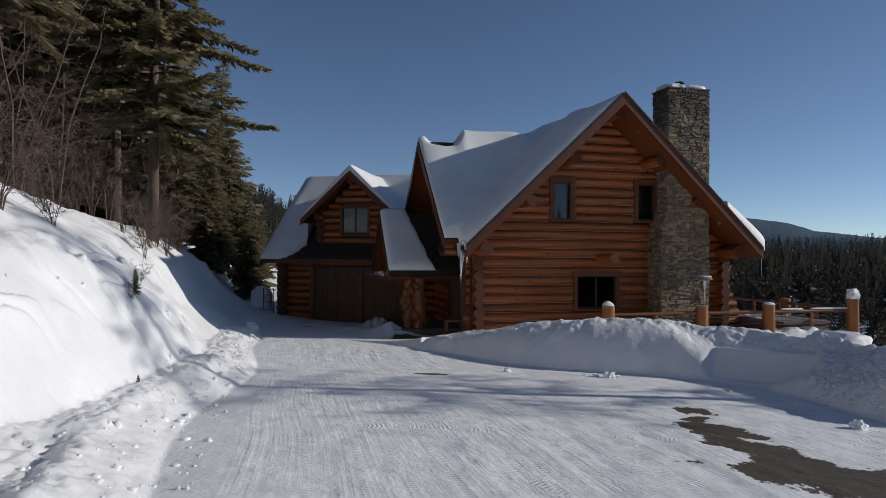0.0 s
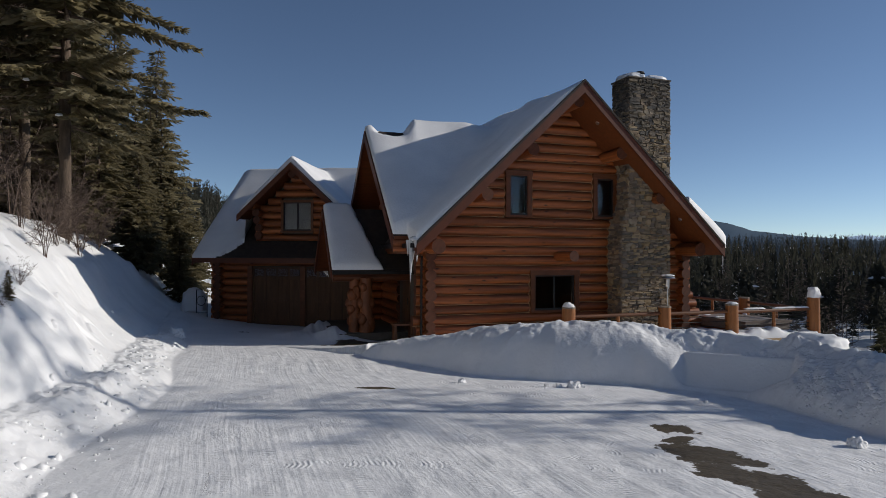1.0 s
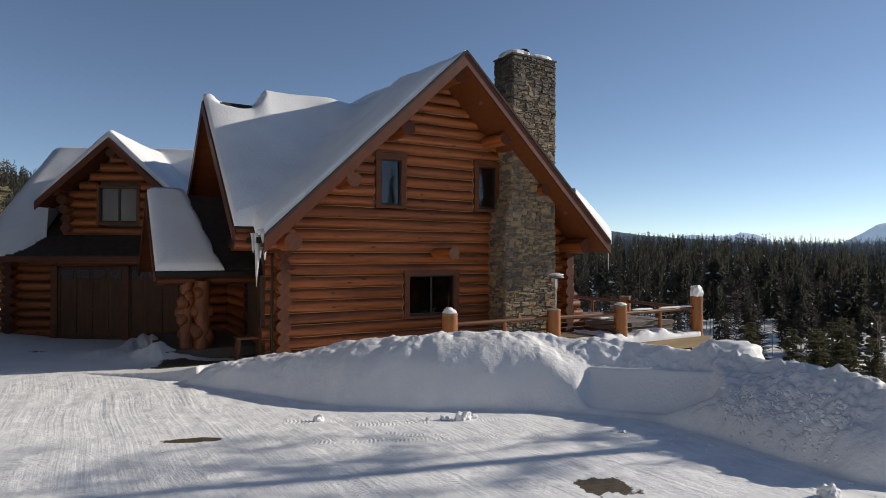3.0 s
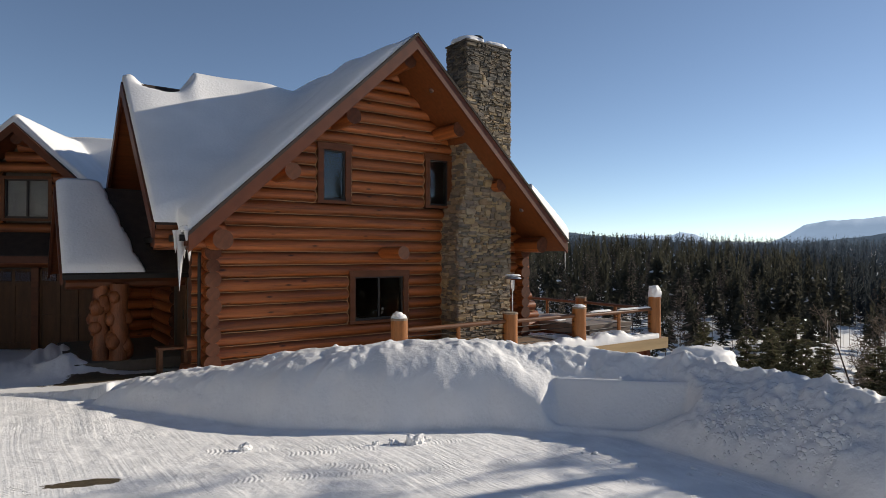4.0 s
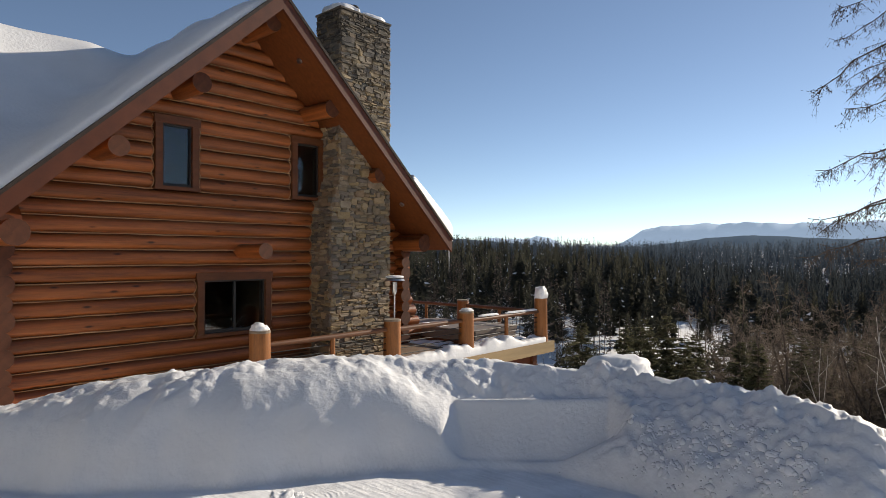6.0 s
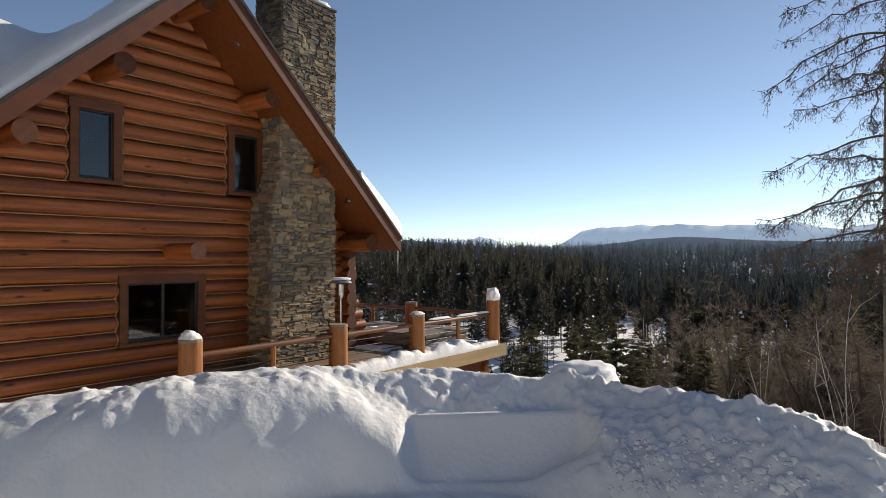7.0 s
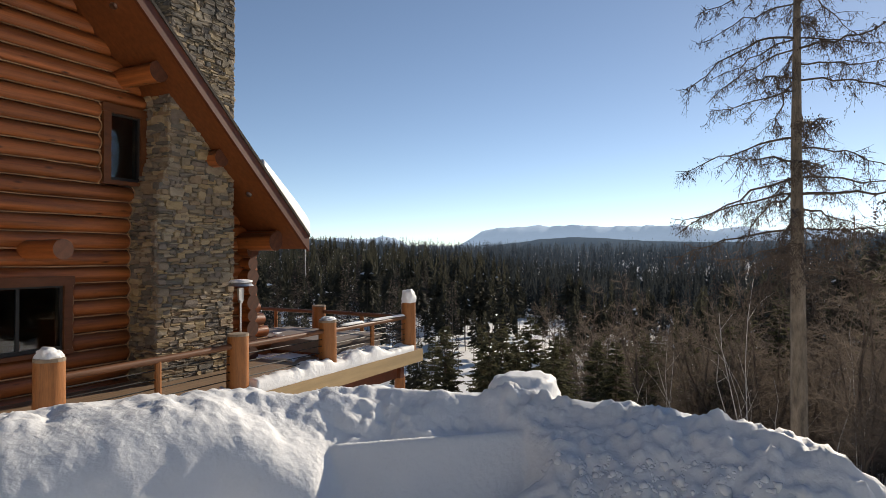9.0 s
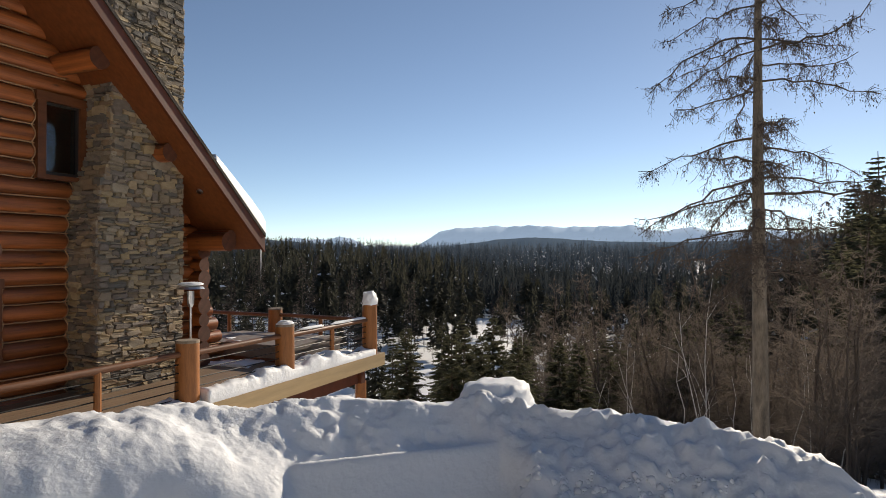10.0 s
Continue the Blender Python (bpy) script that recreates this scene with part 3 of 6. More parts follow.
        z = z + near * drive * (0.006 * fbm(x, y, 0.22, 2, 0.6, 41) + 0.008 * ruts * step(-0.5, 0.6, fbm(x, y, 3.5, 2, 0.5, 45)))
        z = z + 0.02 * fbm(x, y, 3.0, 2, 0.5, 51)
    z = z + step(40, 120, far) * 1.2 * fbm(x, y, 45, 3, 0.5, 61)
    z = z + 27 * step(120, 400, y) * step(170, 40, x) * step(-420, -120, x)
    # the valley opens out between two wooded shoulders
    az, reach = np.degrees(np.arctan2(x + 3, y + 12)), np.hypot(x + 3, y + 12)
    z = z - 8 * step(62, 80, az) * step(104, 96, az) * step(60, 150, reach) * step(480, 260, reach)
    z = z + 5 * step(68, 50, az) * step(20, 34, az) * step(150, 300, reach) * step(900, 500, reach)
    z = z + 9 * step(88, 104, az) * step(150, 125, az) * step(38, 85, reach)
    return z


def axis(lo, hi, fine, far):
    inner = list(np.arange(lo, hi, fine))
    out, step_, p = [], fine, hi
    while p < far:
        out.append(p)
        step_ *= 1.12
        p += step_
    back, step_, p = [], fine, lo - fine
    while p > -far:
        back.append(p)
        step_ *= 1.12
        p -= step_
    return np.array(back[::-1] + inner + out)


gx, gy = axis(-11.5, 6.0, 0.040, 4800), axis(-16.5, 0.0, 0.040, 4800)
GX, GY = np.meshgrid(gx, gy)
GZ = terrain(GX, GY)
nx, ny = len(gx), len(gy)
idx = np.arange(nx * ny).reshape(ny, nx)
quads = np.stack([idx[:-1, :-1], idx[:-1, 1:], idx[1:, 1:], idx[1:, :-1]], -1).reshape(-1, 4)
me = array_mesh("ground", np.stack([GX, GY, GZ], -1).reshape(-1, 3), quads, GROUND)
d_, h_, w_ = to_crest(GX, GY)
PACK = step(0.1, -0.3, -8.9 - GX) * step(-0.2, 0.1, -(np.where(d_ < 0, 1 + d_ / w_, 1.0))) * step(8, 5, GX) * step(14, 12, GY) * step(-40, -38, GY)
warp = 0.38 * fbm(GX, GY, 0.8, 5, 0.62, 71)
BARE = np.zeros(GX.shape)
for bx, by, ra, rb, turn in [(-0.8, -11.4, 0.42, 0.30, -0.5), (-4.75, -7.2, 0.40, 0.12, -0.2), (-1.3, -12.9, 0.42, 0.65, 0.2), (-1.6, -13.8, 0.48, 0.85, 0.25), (-1.8, -14.9, 0.95, 0.75, -0.2), (-0.9, -15.7, 1.7, 0.9, -0.15), (1.3, -16.1, 1.7, 0.7, -0.1), (-1.2, -12.0, 0.25, 0.10, 0.2), (-7.0, 5.5, 0.5, 0.3, 0.3), (-3.0, 0.2, 1.3, 0.9, 0.0)]:
    c, s = math.cos(turn), math.sin(turn)
    u, v = (GX - bx) * c + (GY - by) * s, (GY - by) * c - (GX - bx) * s
    BARE = np.maximum(BARE, step(1.5, 0.5, np.hypot(u / ra, v / rb) + warp))
PACK = PACK * (1 - np.clip(BARE * 1.6, 0, 1))
# tyre treads pressed into the packed snow: where, and how far along the tyre's way
TREAD, ALONG = np.zeros(GX.shape), np.zeros(GX.shape)
rw = random.Random(21)
ways = [(-3.4, -6.5, -0.2, -7.85, 0.02), (-2.4, -7.2, 0.2, -7.95, 0.03), (-3.3, -8.1, 0.6, -9.3, 0.02), (-5.2, -6.2, -3.9, -2.2, 0.04), (-8.1, -19, -7.6, -3, 0.0), (-7.5, -19, -6.9, -4, 0.0), (-6.2, -19, -6.4, -7, 0.01), (-5.5, -18, -4.6, -8, -0.01), (-4.6, -18, -2.2, -9, -0.02), (0.6, -10.0, 0.2, -11.6, 0.05)]
for _ in range(34):
    a_, x_, y_, l_ = rw.choice((1.5, 1.75, 1.3, 0.5, -0.35, -0.5)) + rw.uniform(-0.15, 0.15), rw.uniform(-7.8, 0.4), rw.uniform(-18, -7.5), rw.uniform(0.5, 1.6)
    ways.append((x_, y_, x_ + 2 * l_ * math.cos(a_), y_ + 2 * l_ * math.sin(a_), rw.uniform(-0.06, 0.06)))
for x0, y0, x1, y1, bow in ways:
    L_ = math.hypot(x1 - x0, y1 - y0)
    c, s = (x1 - x0) / L_, (y1 - y0) / L_
    u = (GX - x0) * c + (GY - y0) * s
    v = (GY - y0) * c - (GX - x0) * s - bow * (u - L_ / 2) ** 2
    here = (np.abs(v) < 0.3) & (u > -0.3) & (u < L_ + 0.3)
    mask = step(0.16, 0.10, np.abs(v)) * step(-0.2, 0.2, u) * step(0.2, -0.2, u - L_)
    ALONG = np.where(here & (mask >= TREAD), u + 0.25 * np.abs(v), ALONG)
    TREAD = np.where(here, np.maximum(TREAD * 0.6, mask), TREAD)
TREAD = TREAD * PACK * step(-0.1, 0.6, fbm(GX, GY, 0.22, 4, 0.7, 77))
CRUST = step(0.02, 0.2, np.where(d_ < 0, np.clip(1 + d_ / w_, 0, 1), np.exp(-np.maximum(d_, 0)))) * h_ + step(0.0, 0.2, -8.9 - GX) * step(1.9, 1.2, -8.9 - GX)
CRUST = np.clip(CRUST, 0, 1) * step(-0.5, 0.5, fbm(GX, GY, 0.9, 3, 0.6, 75))
for name, values in (("packed", PACK), ("bare", BARE), ("crust", CRUST), ("tread", TREAD), ("along", ALONG)):
    at = me.attributes.new(name, "FLOAT", "POINT")
    at.data.foreach_set("value", values.astype(np.float32).ravel())
ground = tagged(new("ground", me), "snow-covered hillside with a ploughed drive and bare asphalt patches", "snowy ground", kind="structure")


def ground_at(x, y):
    return float(terrain(np.array([float(x)]), np.array([float(y)]))[0])


# ---- main cabin ----
XC, PITCH = 3.52, 0.94       # ridge line and rise per metre
APEX, FRONT = 8.70, -1.73    # top of the roof and front of its overhang
HALF = 5.85                  # half width of the roof
WALL_L, WALL_R, COURSE = -1.45, 8.78, 0.336
BACK = 13.0
ROOF_T = 0.24                # depth of the roof's edge

cabin = thing("log_cabin", "two-storey stained log cabin with steep gable roof in snow", "house")


def log_mesh(length, r0, r1, seed, blunt=(0, 0), n=14):
    """A log along x from 0, slightly uneven, with dark sawn ends; blunt: ends rounded over."""
    b = Build()
    k = max(2, int(length / 0.8) + 1)
    rnd = random.Random(seed)
    pts = [(length * i / (k - 1), rnd.uniform(-0.008, 0.008), rnd.uniform(-0.008, 0.008)) for i in range(k)]
    rad = [(r0 + (r1 - r0) * i / (k - 1)) * rnd.uniform(0.98, 1.02) for i in range(k)]
    if blunt[0] and length > 0.2:
        pts[:1] = [(0, *pts[0][1:]), (0.025, *pts[0][1:]), (0.075, *pts[0][1:])]
        rad[:1] = [rad[0] * 0.80, rad[0] * 0.92, rad[0]]
    if blunt[1] and length > 0.2:
        pts[-1:] = [(length - 0.075, *pts[-1][1:]), (length - 0.025, *pts[-1][1:]), (length, *pts[-1][1:])]
        rad[-1:] = [rad[-1], rad[-1] * 0.92, rad[-1] * 0.80]
    b.tube(pts, rad, n, True, 0, 1, 0.012, seed)
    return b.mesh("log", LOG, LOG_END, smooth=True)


def lay_log(a, c, r0, r1, parent, seed, name="log", label="", blunt=(0, 0)):
    a, c = Vector(a), Vector(c)
    d = c - a
    m = Matrix.Translation(a) @ d.to_track_quat("X", "Z").to_matrix().to_4x4()
    return part(name, log_mesh(d.length, r0, r1, seed, blunt), (), parent, label, m=m)


# gable wall: logs cut round the windows
WIN = [(1.37, 2.36, 4.13, 5.76), (4.88, 5.89, 4.15, 5.79), (2.34, 4.26, 0.77, 2.25)]  # outer edges of the trim: x0, x1, z0, z1


def pierced(outline, holes, x0, x1, zlow, y0, y1):
    """A wall across y with window holes: upright strips below the outline's top line, between the holes."""
    b = Build()
    xs = sorted({x0, x1, XC, *(h[0] for h in holes), *(h[1] for h in holes)})
    for a, c in zip(xs, xs[1:]):
        over = sorted((h[2], h[3]) for h in holes if h[0] <= a and c <= h[1])
        lows, tops = [zlow] + [h[1] for h in over], [h[0] for h in over]
        for i, lo in enumerate(lows):
            ends = (tops[i], tops[i]) if i < len(tops) else (outline(a), outline(c))
            b.prism([(a, lo), (c, lo), (c, ends[1]), (a, ends[0])], 1, y0, y1)
    return b


HOLES = [(a + 0.14, c - 0.14, z0 + 0.05, z1 - 0.16) for a, c, z0, z1 in WIN]
gable = part("gable_wall", pierced(lambda x: min(8.05 - PITCH * abs(x - XC), 8.0), HOLES, WALL_L, WALL_R, -1.0, 0.06, 0.16), MORTAR, cabin)
part("back_wall", Build().prism([(WALL_L, -4.0), (WALL_R, -4.0), (WALL_R, 3.2), (XC, 8.2), (WALL_L, 3.2)], 1, BACK - 0.5, BACK - 0.4), TRIM, cabin)
# unseen partition, added to keep the rooms behind the windows dark
part("inner_wall", Build().prism([(WALL_L, -0.5), (WALL_R, -0.5), (WALL_R, 3.2), (XC, 8.2), (WALL_L, 3.2)], 1, 4.2, 4.3), TRIM, cabin)
part("inner_floor", Build().box((WALL_L, 0.16, 3.0), (WALL_R, 4.2, 3.2)), TRIM, cabin)
part("ground_floor", Build().box((WALL_L, 0.16, -0.2), (WALL_R, BACK - 0.5, 0.0)), TRIM, cabin)
chinks = Build()
for k in range(-3, 25):
    z = 0.085 + COURSE * (k + 0.5)
    half = (APEX - 0.24 - z) / PITCH
    lo, hi = max(WALL_L - 0.42 - 0.05 * max(0, 3 - k) * (k % 2), XC - half), min(WALL_R + 0.42 + 0.16 * max(0, 4 - k), XC + half)
    if hi - lo < 0.3:
        break
    cuts = [(w[0] - 0.02, w[1] + 0.02) for w in WIN if w[2] < z < w[3] - 0.03]
    if z < 4.0:
        cuts.append((5.52 + 0.1 * step(3.4, 4.0, z), 7.72))
    cuts.sort()
    ends = [lo] + [e for c in cuts for e in c] + [hi]
    big, small = (0.182, 0.162) if k % 2 else (0.162, 0.182)
    for a, c in zip(ends[::2], ends[1::2]):
        if c - a > 0.08:
            ra, rc = (big + (small - big) * (q - WALL_L) / 10 for q in (a, c))
            lay_log((a, 0.02, z), (c, 0.02, z), ra, rc, gable, 100 + k, blunt=(a > lo, c < hi))
            if half > 1.0:
                rk, x0, x1 = random.Random(900 + k), max(a, XC - half + 0.35), min(c, XC + half - 0.35)
                at = [x0 + (x1 - x0) * i / 9 for i in range(10)]
                chinks.tube([(x, -0.088 + rk.uniform(-0.006, 0.004), z - COURSE / 2 + rk.uniform(-0.008, 0.008)) for x in at], [rk.uniform(0.009, 0.016) for _ in at], 6, True)
            for end, sg in ((a, -1), (c, 1)):
                if lo < end < hi:
                    chinks.tube([(end - sg * 0.05, -0.09, z - COURSE / 2), (end - sg * 0.005, -0.115, z - COURSE / 5), (end + sg * 0.006, -0.12, z), (end - sg * 0.005, -0.115, z + COURSE / 5), (end - sg * 0.05, -0.09, z + COURSE / 2)], [0.011] * 5, 5, True)
part("chinking", chinks, CHINK, gable, "pale caulk lines between the logs")

# side walls and the sawn ends that cross the corners
for side, x in (("side_wall", WALL_L), ("side_wall", WALL_R)):
    wall = part(side, Build().box((x - 0.05, 0.1, -4.0), (x + 0.05, BACK, 3.0)), MORTAR, cabin)
    for k in range(-4 if x < 0 else -10, 9):
        z = 0.085 + COURSE * (k + 1.0)
        r = 0.20 if k % 2 else 0.165
        front = -0.42 if k < 8 else -1.25
        if x < 0 and k < 8:
            lay_log((x, front, z), (x, 0.9, z), r, r * 0.95, wall, 300 + k)
            lay_log((x, 3.4, z), (x, BACK, z), r, r * 0.95, wall, 340 + k)
        else:
            lay_log((x, front, z), (x, BACK, z), r, r * 0.95, wall, 300 + k)

# purlins and their lit ends
for x, z, r, front in [(XC + 0.03, 8.05, 0.20, -1.35), (1.90, 6.34, 0.215, -1.2), (0.24, 4.77, 0.205, -1.2), (5.36, 6.40, 0.215, -1.2), (7.01, 4.86, 0.20, -1.2), (-1.46, 3.05, 0.235, -1.25), (8.72, 3.0, 0.235, -1.25), (3.46, 2.75, 0.185, -1.2)]:
    lay_log((x, front, z), (x, 0.4, z), r, r, cabin, int(z * 100), "purlin", "thick log beam end under the eaves")


def slope_slab(b, x0, z0, x1, z1, y0, y1, t, mi=0):
    """A slab with its top from (x0, z0) to (x1, z1), t deep straight down."""
    b.prism([(x0, z0), (x1, z1), (x1, z1 - t), (x0, z0 - t)], 1, y0, y1, mi)


EAVE = APEX - PITCH * HALF
roof = part("roof", Build(), SHINGLE, cabin, "steep dark shingle roof under snow")
rb = Build()
for s in (-1, 1):
    slope_slab(rb, XC, APEX, XC + s * HALF, EAVE, FRONT - 0.07, BACK, 0.085)
roof.data = rb.mesh("roof", SHINGLE)
for s in (-1, 1):
    sb = Build()
    slope_slab(sb, XC, APEX - 0.104, XC + s * (HALF - 0.02), EAVE - 0.104 + 0.02 * PITCH, FRONT + 0.06, BACK - 0.1, 0.30)
    part("soffit", sb, SOFFIT, roof, "reddish tongue-and-groove soffit boards")
    fb = Build()
    slope_slab(fb, XC, APEX - 0.088, XC + s * HALF, EAVE - 0.088, FRONT - 0.045, FRONT + 0.028, 0.36)
    part("barge_board", fb, FASCIA, roof, "wide brown barge board along the gable")
    fe = Build()
    fe.box((XC + s * HALF - 0.03, FRONT + 0.03, EAVE - 0.30), (XC + s * HALF + 0.03, BACK, EAVE - 0.06))
    part("eave_board", fe, FASCIA, roof)
    gt = Build()
    gt.box((XC + s * (HALF + 0.03), FRONT + 0.1, EAVE - 0.20), (XC + s * (HALF + 0.15), BACK, EAVE - 0.06))
    part("gutter", gt, METAL, roof, "dark metal gutter")
for x, z in ((4.44, 7.43), (7.95, 4.13)):
    part("soffit_light", Build().tube([(x, -1.1, z), (x - 0.03, -1.1, z - 0.035)], [0.075, 0.065], 12), STEEL, roof, "small round soffit light")


def window(x0, x1, z0, z1, y, parent, mull=1, t=0.16, head=0.18):
    """Casing boards, dark sash and panes in a log wall that faces -y."""
    w = part("window", Build().box((x0 + t - 0.02, y + 0.10, z0 + 0.07), (x1 - t + 0.02, y + 0.14, z1 - head + 0.02)), FRAME, parent)
    w.data = Build().box((x0 + t - 0.02, y + 0.03, z0 + 0.06), (x0 + t + 0.04, y + 0.12, z1 - head + 0.02)).box((x1 - t - 0.04, y + 0.03, z0 + 0.06), (x1 - t + 0.02, y + 0.12, z1 - head + 0.02)).box(
        (x0 + t + 0.04, y + 0.03, z1 - head - 0.04), (x1 - t - 0.04, y + 0.12, z1 - head + 0.02)).box((x0 + t + 0.04, y + 0.03, z0 + 0.06), (x1 - t - 0.04, y + 0.12, z0 + 0.13)).mesh("window", FRAME)
    for a, c in ((x0, x0 + t), (x1 - t, x1)):
        part("casing", Build().box((a, y - 0.03, z0), (c, y + 0.14, z1 - head)), TRIM, w)
    part("casing", Build().box((x0 - 0.03, y - 0.045, z1 - head), (x1 + 0.03, y + 0.14, z1)), TRIM, w)
    part("sill", Build().box((x0 - 0.02, y - 0.05, z0 - 0.02), (x1 + 0.02, y + 0.14, z0 + 0.06)), TRIM, w)
    g0, g1 = x0 + t + 0.04, x1 - t - 0.04
    n = mull + 1
    for i in range(n):
        a, c = g0 + (g1 - g0) * i / n, g0 + (g1 - g0) * (i + 1) / n
        part("pane", Build().box((a + 0.002, y + 0.075, z0 + 0.13), (c - 0.002, y + 0.081, z1 - head - 0.04)), GLASS, w).visible_shadow = False
    for i in range(1, n):
        a = g0 + (g1 - g0) * i / n
        part("mullion", Build().box((a - 0.03, y + 0.05, z0 + 0.13), (a + 0.03, y + 0.11, z1 - head - 0.04)), FRAME, w)
    return w


for (a, c, z0, z1), mull in zip(WIN, (0, 0, 1)):
    window(a, c, z0, z1, -0.14, gable, mull)

# ---- chimney core ----
CH_X0, CH_X1, CH_Y0, CH_Y1, CH_TOP = 5.87, 7.66, -0.90, 0.0, 9.25
DRY = material("dry_joint_fill", (0.20, 0.165, 0.12), 0.95, 0.4, (6, 6, 6), 40, 0.5, 0.01)
chimney = part("chimney", Build().prism([(CH_X0 + 0.04, CH_TOP - 0.03), (CH_X0 + 0.04, 4.6), (5.60, 3.6), (5.60, -2.0), (CH_X1 - 0.04, -2.0), (CH_X1 - 0.04, CH_TOP - 0.03)], 1, CH_Y0 + 0.022, 0.12), DRY, cabin, "tall ledge-stone chimney")


# ---- cross gable over the entry ----
DX, DY, DAPEX, DFOOT = -2.8, 3.85, 7.62, 4.45
cross = part("cross_gable", Build(), SHINGLE, cabin, "steep cross gable over the entry")
cb = Build()
for s in (-1, 1):
    y1, z1 = DY + s * DFOOT, DAPEX - 0.93 * DFOOT
    xr, xe = XC - (APEX - DAPEX) / PITCH, XC - (APEX - z1) / PITCH
    cb.add([(DX + 0.03, DY, DAPEX), (xr, DY, DAPEX), (xe, y1, z1), (DX + 0.03, y1, z1)] + [(DX + 0.03, DY, DAPEX - 0.1), (xr, DY, DAPEX - 0.1), (xe, y1, z1 - 0.1), (DX + 0.03, y1, z1 - 0.1)], [(0, 1, 2, 3), (4, 7, 6, 5), (0, 3, 7, 4), (3, 2, 6, 7), (1, 5, 6, 2), (0, 4, 5, 1)])
    part("soffit", Build().prism([(DY, DAPEX - 0.104), (y1, z1 - 0.104), (y1, z1 - 0.2), (DY, DAPEX - 0.2)], 0, DX + 0.06, -1.2), SOFFIT, cross)
    part("barge_board", Build().prism([(DY, DAPEX - 0.03), (y1, z1 - 0.03), (y1, z1 - 0.40), (DY, DAPEX - 0.40)], 0, DX - 0.045, DX + 0.028), FASCIA, cross)
cross.data = cb.mesh("cross_gable", SHINGLE)
zf = DAPEX - 0.93 * DFOOT
for k in range(2):
    lay_log((DX + 0.02, DY - DFOOT + 0.12, zf - 0.30 - 0.2 * k), (WALL_L, DY - DFOOT + 0.12, zf - 0.30 - 0.2 * k), 0.12, 0.12, cross, 400 + k, "eave_return")
for k in range(9, 22):
    z = 0.02 + COURSE * (k + 0.5)
    half = (DAPEX - 0.2 - z) / 0.93
    if half > 0.2:
        lay_log((WALL_L, DY - half, z), (WALL_L, DY + half, z), 0.18, 0.18, cross, 420 + k)
part("backing", Build().prism([(DY - 4.2, 3.0), (DY + 4.2, 3.0), (DY, 7.2)], 0, WALL_L, WALL_L + 0.08), MORTAR, cross)

# ---- entry porch ----
PX0, PX1, PE_Y, PE_Z, PR_Z = -4.40, -1.5, 1.55, 2.30, 4.55
porch = part("porch_roof", Build(), SHINGLE, cabin, "small gabled entry roof")
pb = Build()
for s in (-1, 1):
    ye = DY + s * (DY - PE_Y)
    pb.prism([(DY, PR_Z), (ye, PE_Z), (ye, PE_Z - 0.1), (DY, PR_Z - 0.1)], 0, PX0, PX1)
    part("barge_board", Build().prism([(DY, PR_Z - 0.03), (ye, PE_Z - 0.03), (ye, PE_Z - 0.32), (DY, PR_Z - 0.32)], 0, PX0 - 0.05, PX0 + 0.02), FASCIA, porch)
    part("soffit", Build().prism([(DY, PR_Z - 0.104), (ye, PE_Z - 0.104), (ye, PE_Z - 0.2), (DY, PR_Z - 0.2)], 0, PX0 + 0.03, PX1), SOFFIT, porch)
porch.data = pb.mesh("porch_roof", SHINGLE)
part("gutter", Build().box((PX0, PE_Y - 0.12, PE_Z - 0.20), (PX1 + 0.1, PE_Y - 0.01, PE_Z - 0.08)), METAL, porch)
part("beam", Build().tube([(PX0 + 0.1, 2.1, 2.0), (PX1, 2.1, 2.0)], [0.17, 0.16], 12), LOG, porch)
# ---- garage wing, set at an angle ----
GM = pose(-9.36, 10.0, 0, 0, 0, -26)   # local x runs along the eave, y to the back
garage = thing("garage_wing", "stained log garage wing with a window gable and snowy roof", "garage", m=GM)
GE, GP, GD = 2.65, 0.85, 5.2           # eave height, pitch and depth to the ridge
DP = 0.93                              # pitch of the dormer
GL = 9.0
gwall = part("front_wall", Build().box((0.9, 0.95, -0.6), (GL, 1.05, 2.7)), MORTAR, garage)
part("end_wall", Build().prism([(0.9, -0.6), (9.4, -0.6), (9.4, 2.6), (GD, 6.6), (0.9, 2.6)], 0, 0.85, 0.95), MORTAR, garage)
DOORS = [(2.50, 4.74), (4.98, 7.2)]
for k in range(-1, 8):
    z = 0.02 + COURSE * (k + 0.5)
    lay_log((0.45, 1.0, z), (2.25, 1.0, z), 0.18, 0.17, gwall, 500 + k)
    lay_log((0.9, 0.5, z + COURSE / 2), (0.9, 9.4, z + COURSE / 2), 0.18, 0.17, gwall, 520 + k)
lay_log((0.4, 0.98, 2.42), (GL, 0.98, 2.42), 0.18, 0.18, gwall, 540)
for x in (2.36, 4.86, 7.33):
    part("door_post", Build().box((x - 0.11, 0.72, -0.5), (x + 0.11, 0.97, 2.25)), TRIM, garage)
for a, c in DOORS:
    door = part("garage_door", Build().box((a, 0.85, -0.4), (c, 0.90, 2.2)), GARAGE, garage, "dark plank carriage-style garage door")
    for i in range(4):
        p, q = a + (c - a) * i / 4 + 0.06, a + (c - a) * (i + 1) / 4 - 0.06
        part("pane", Build().box((p, 0.805, 1.80), (q, 0.847, 2.12)), GLASS, door)
    for i in range(5):
        x = a + (c - a) * i / 4
        part("stile", Build().box((x - 0.05, 0.81, -0.35), (x + 0.05, 0.849, 2.18)), GARAGE, door)
    for z in (-0.3, 0.6, 1.66):
        part("rail", Build().box((a + 0.05, 0.812, z), (c - 0.05, 0.848, z + 0.10)), GARAGE, door)
groof = part("roof", Build(), SHINGLE, garage)
grb = Build()
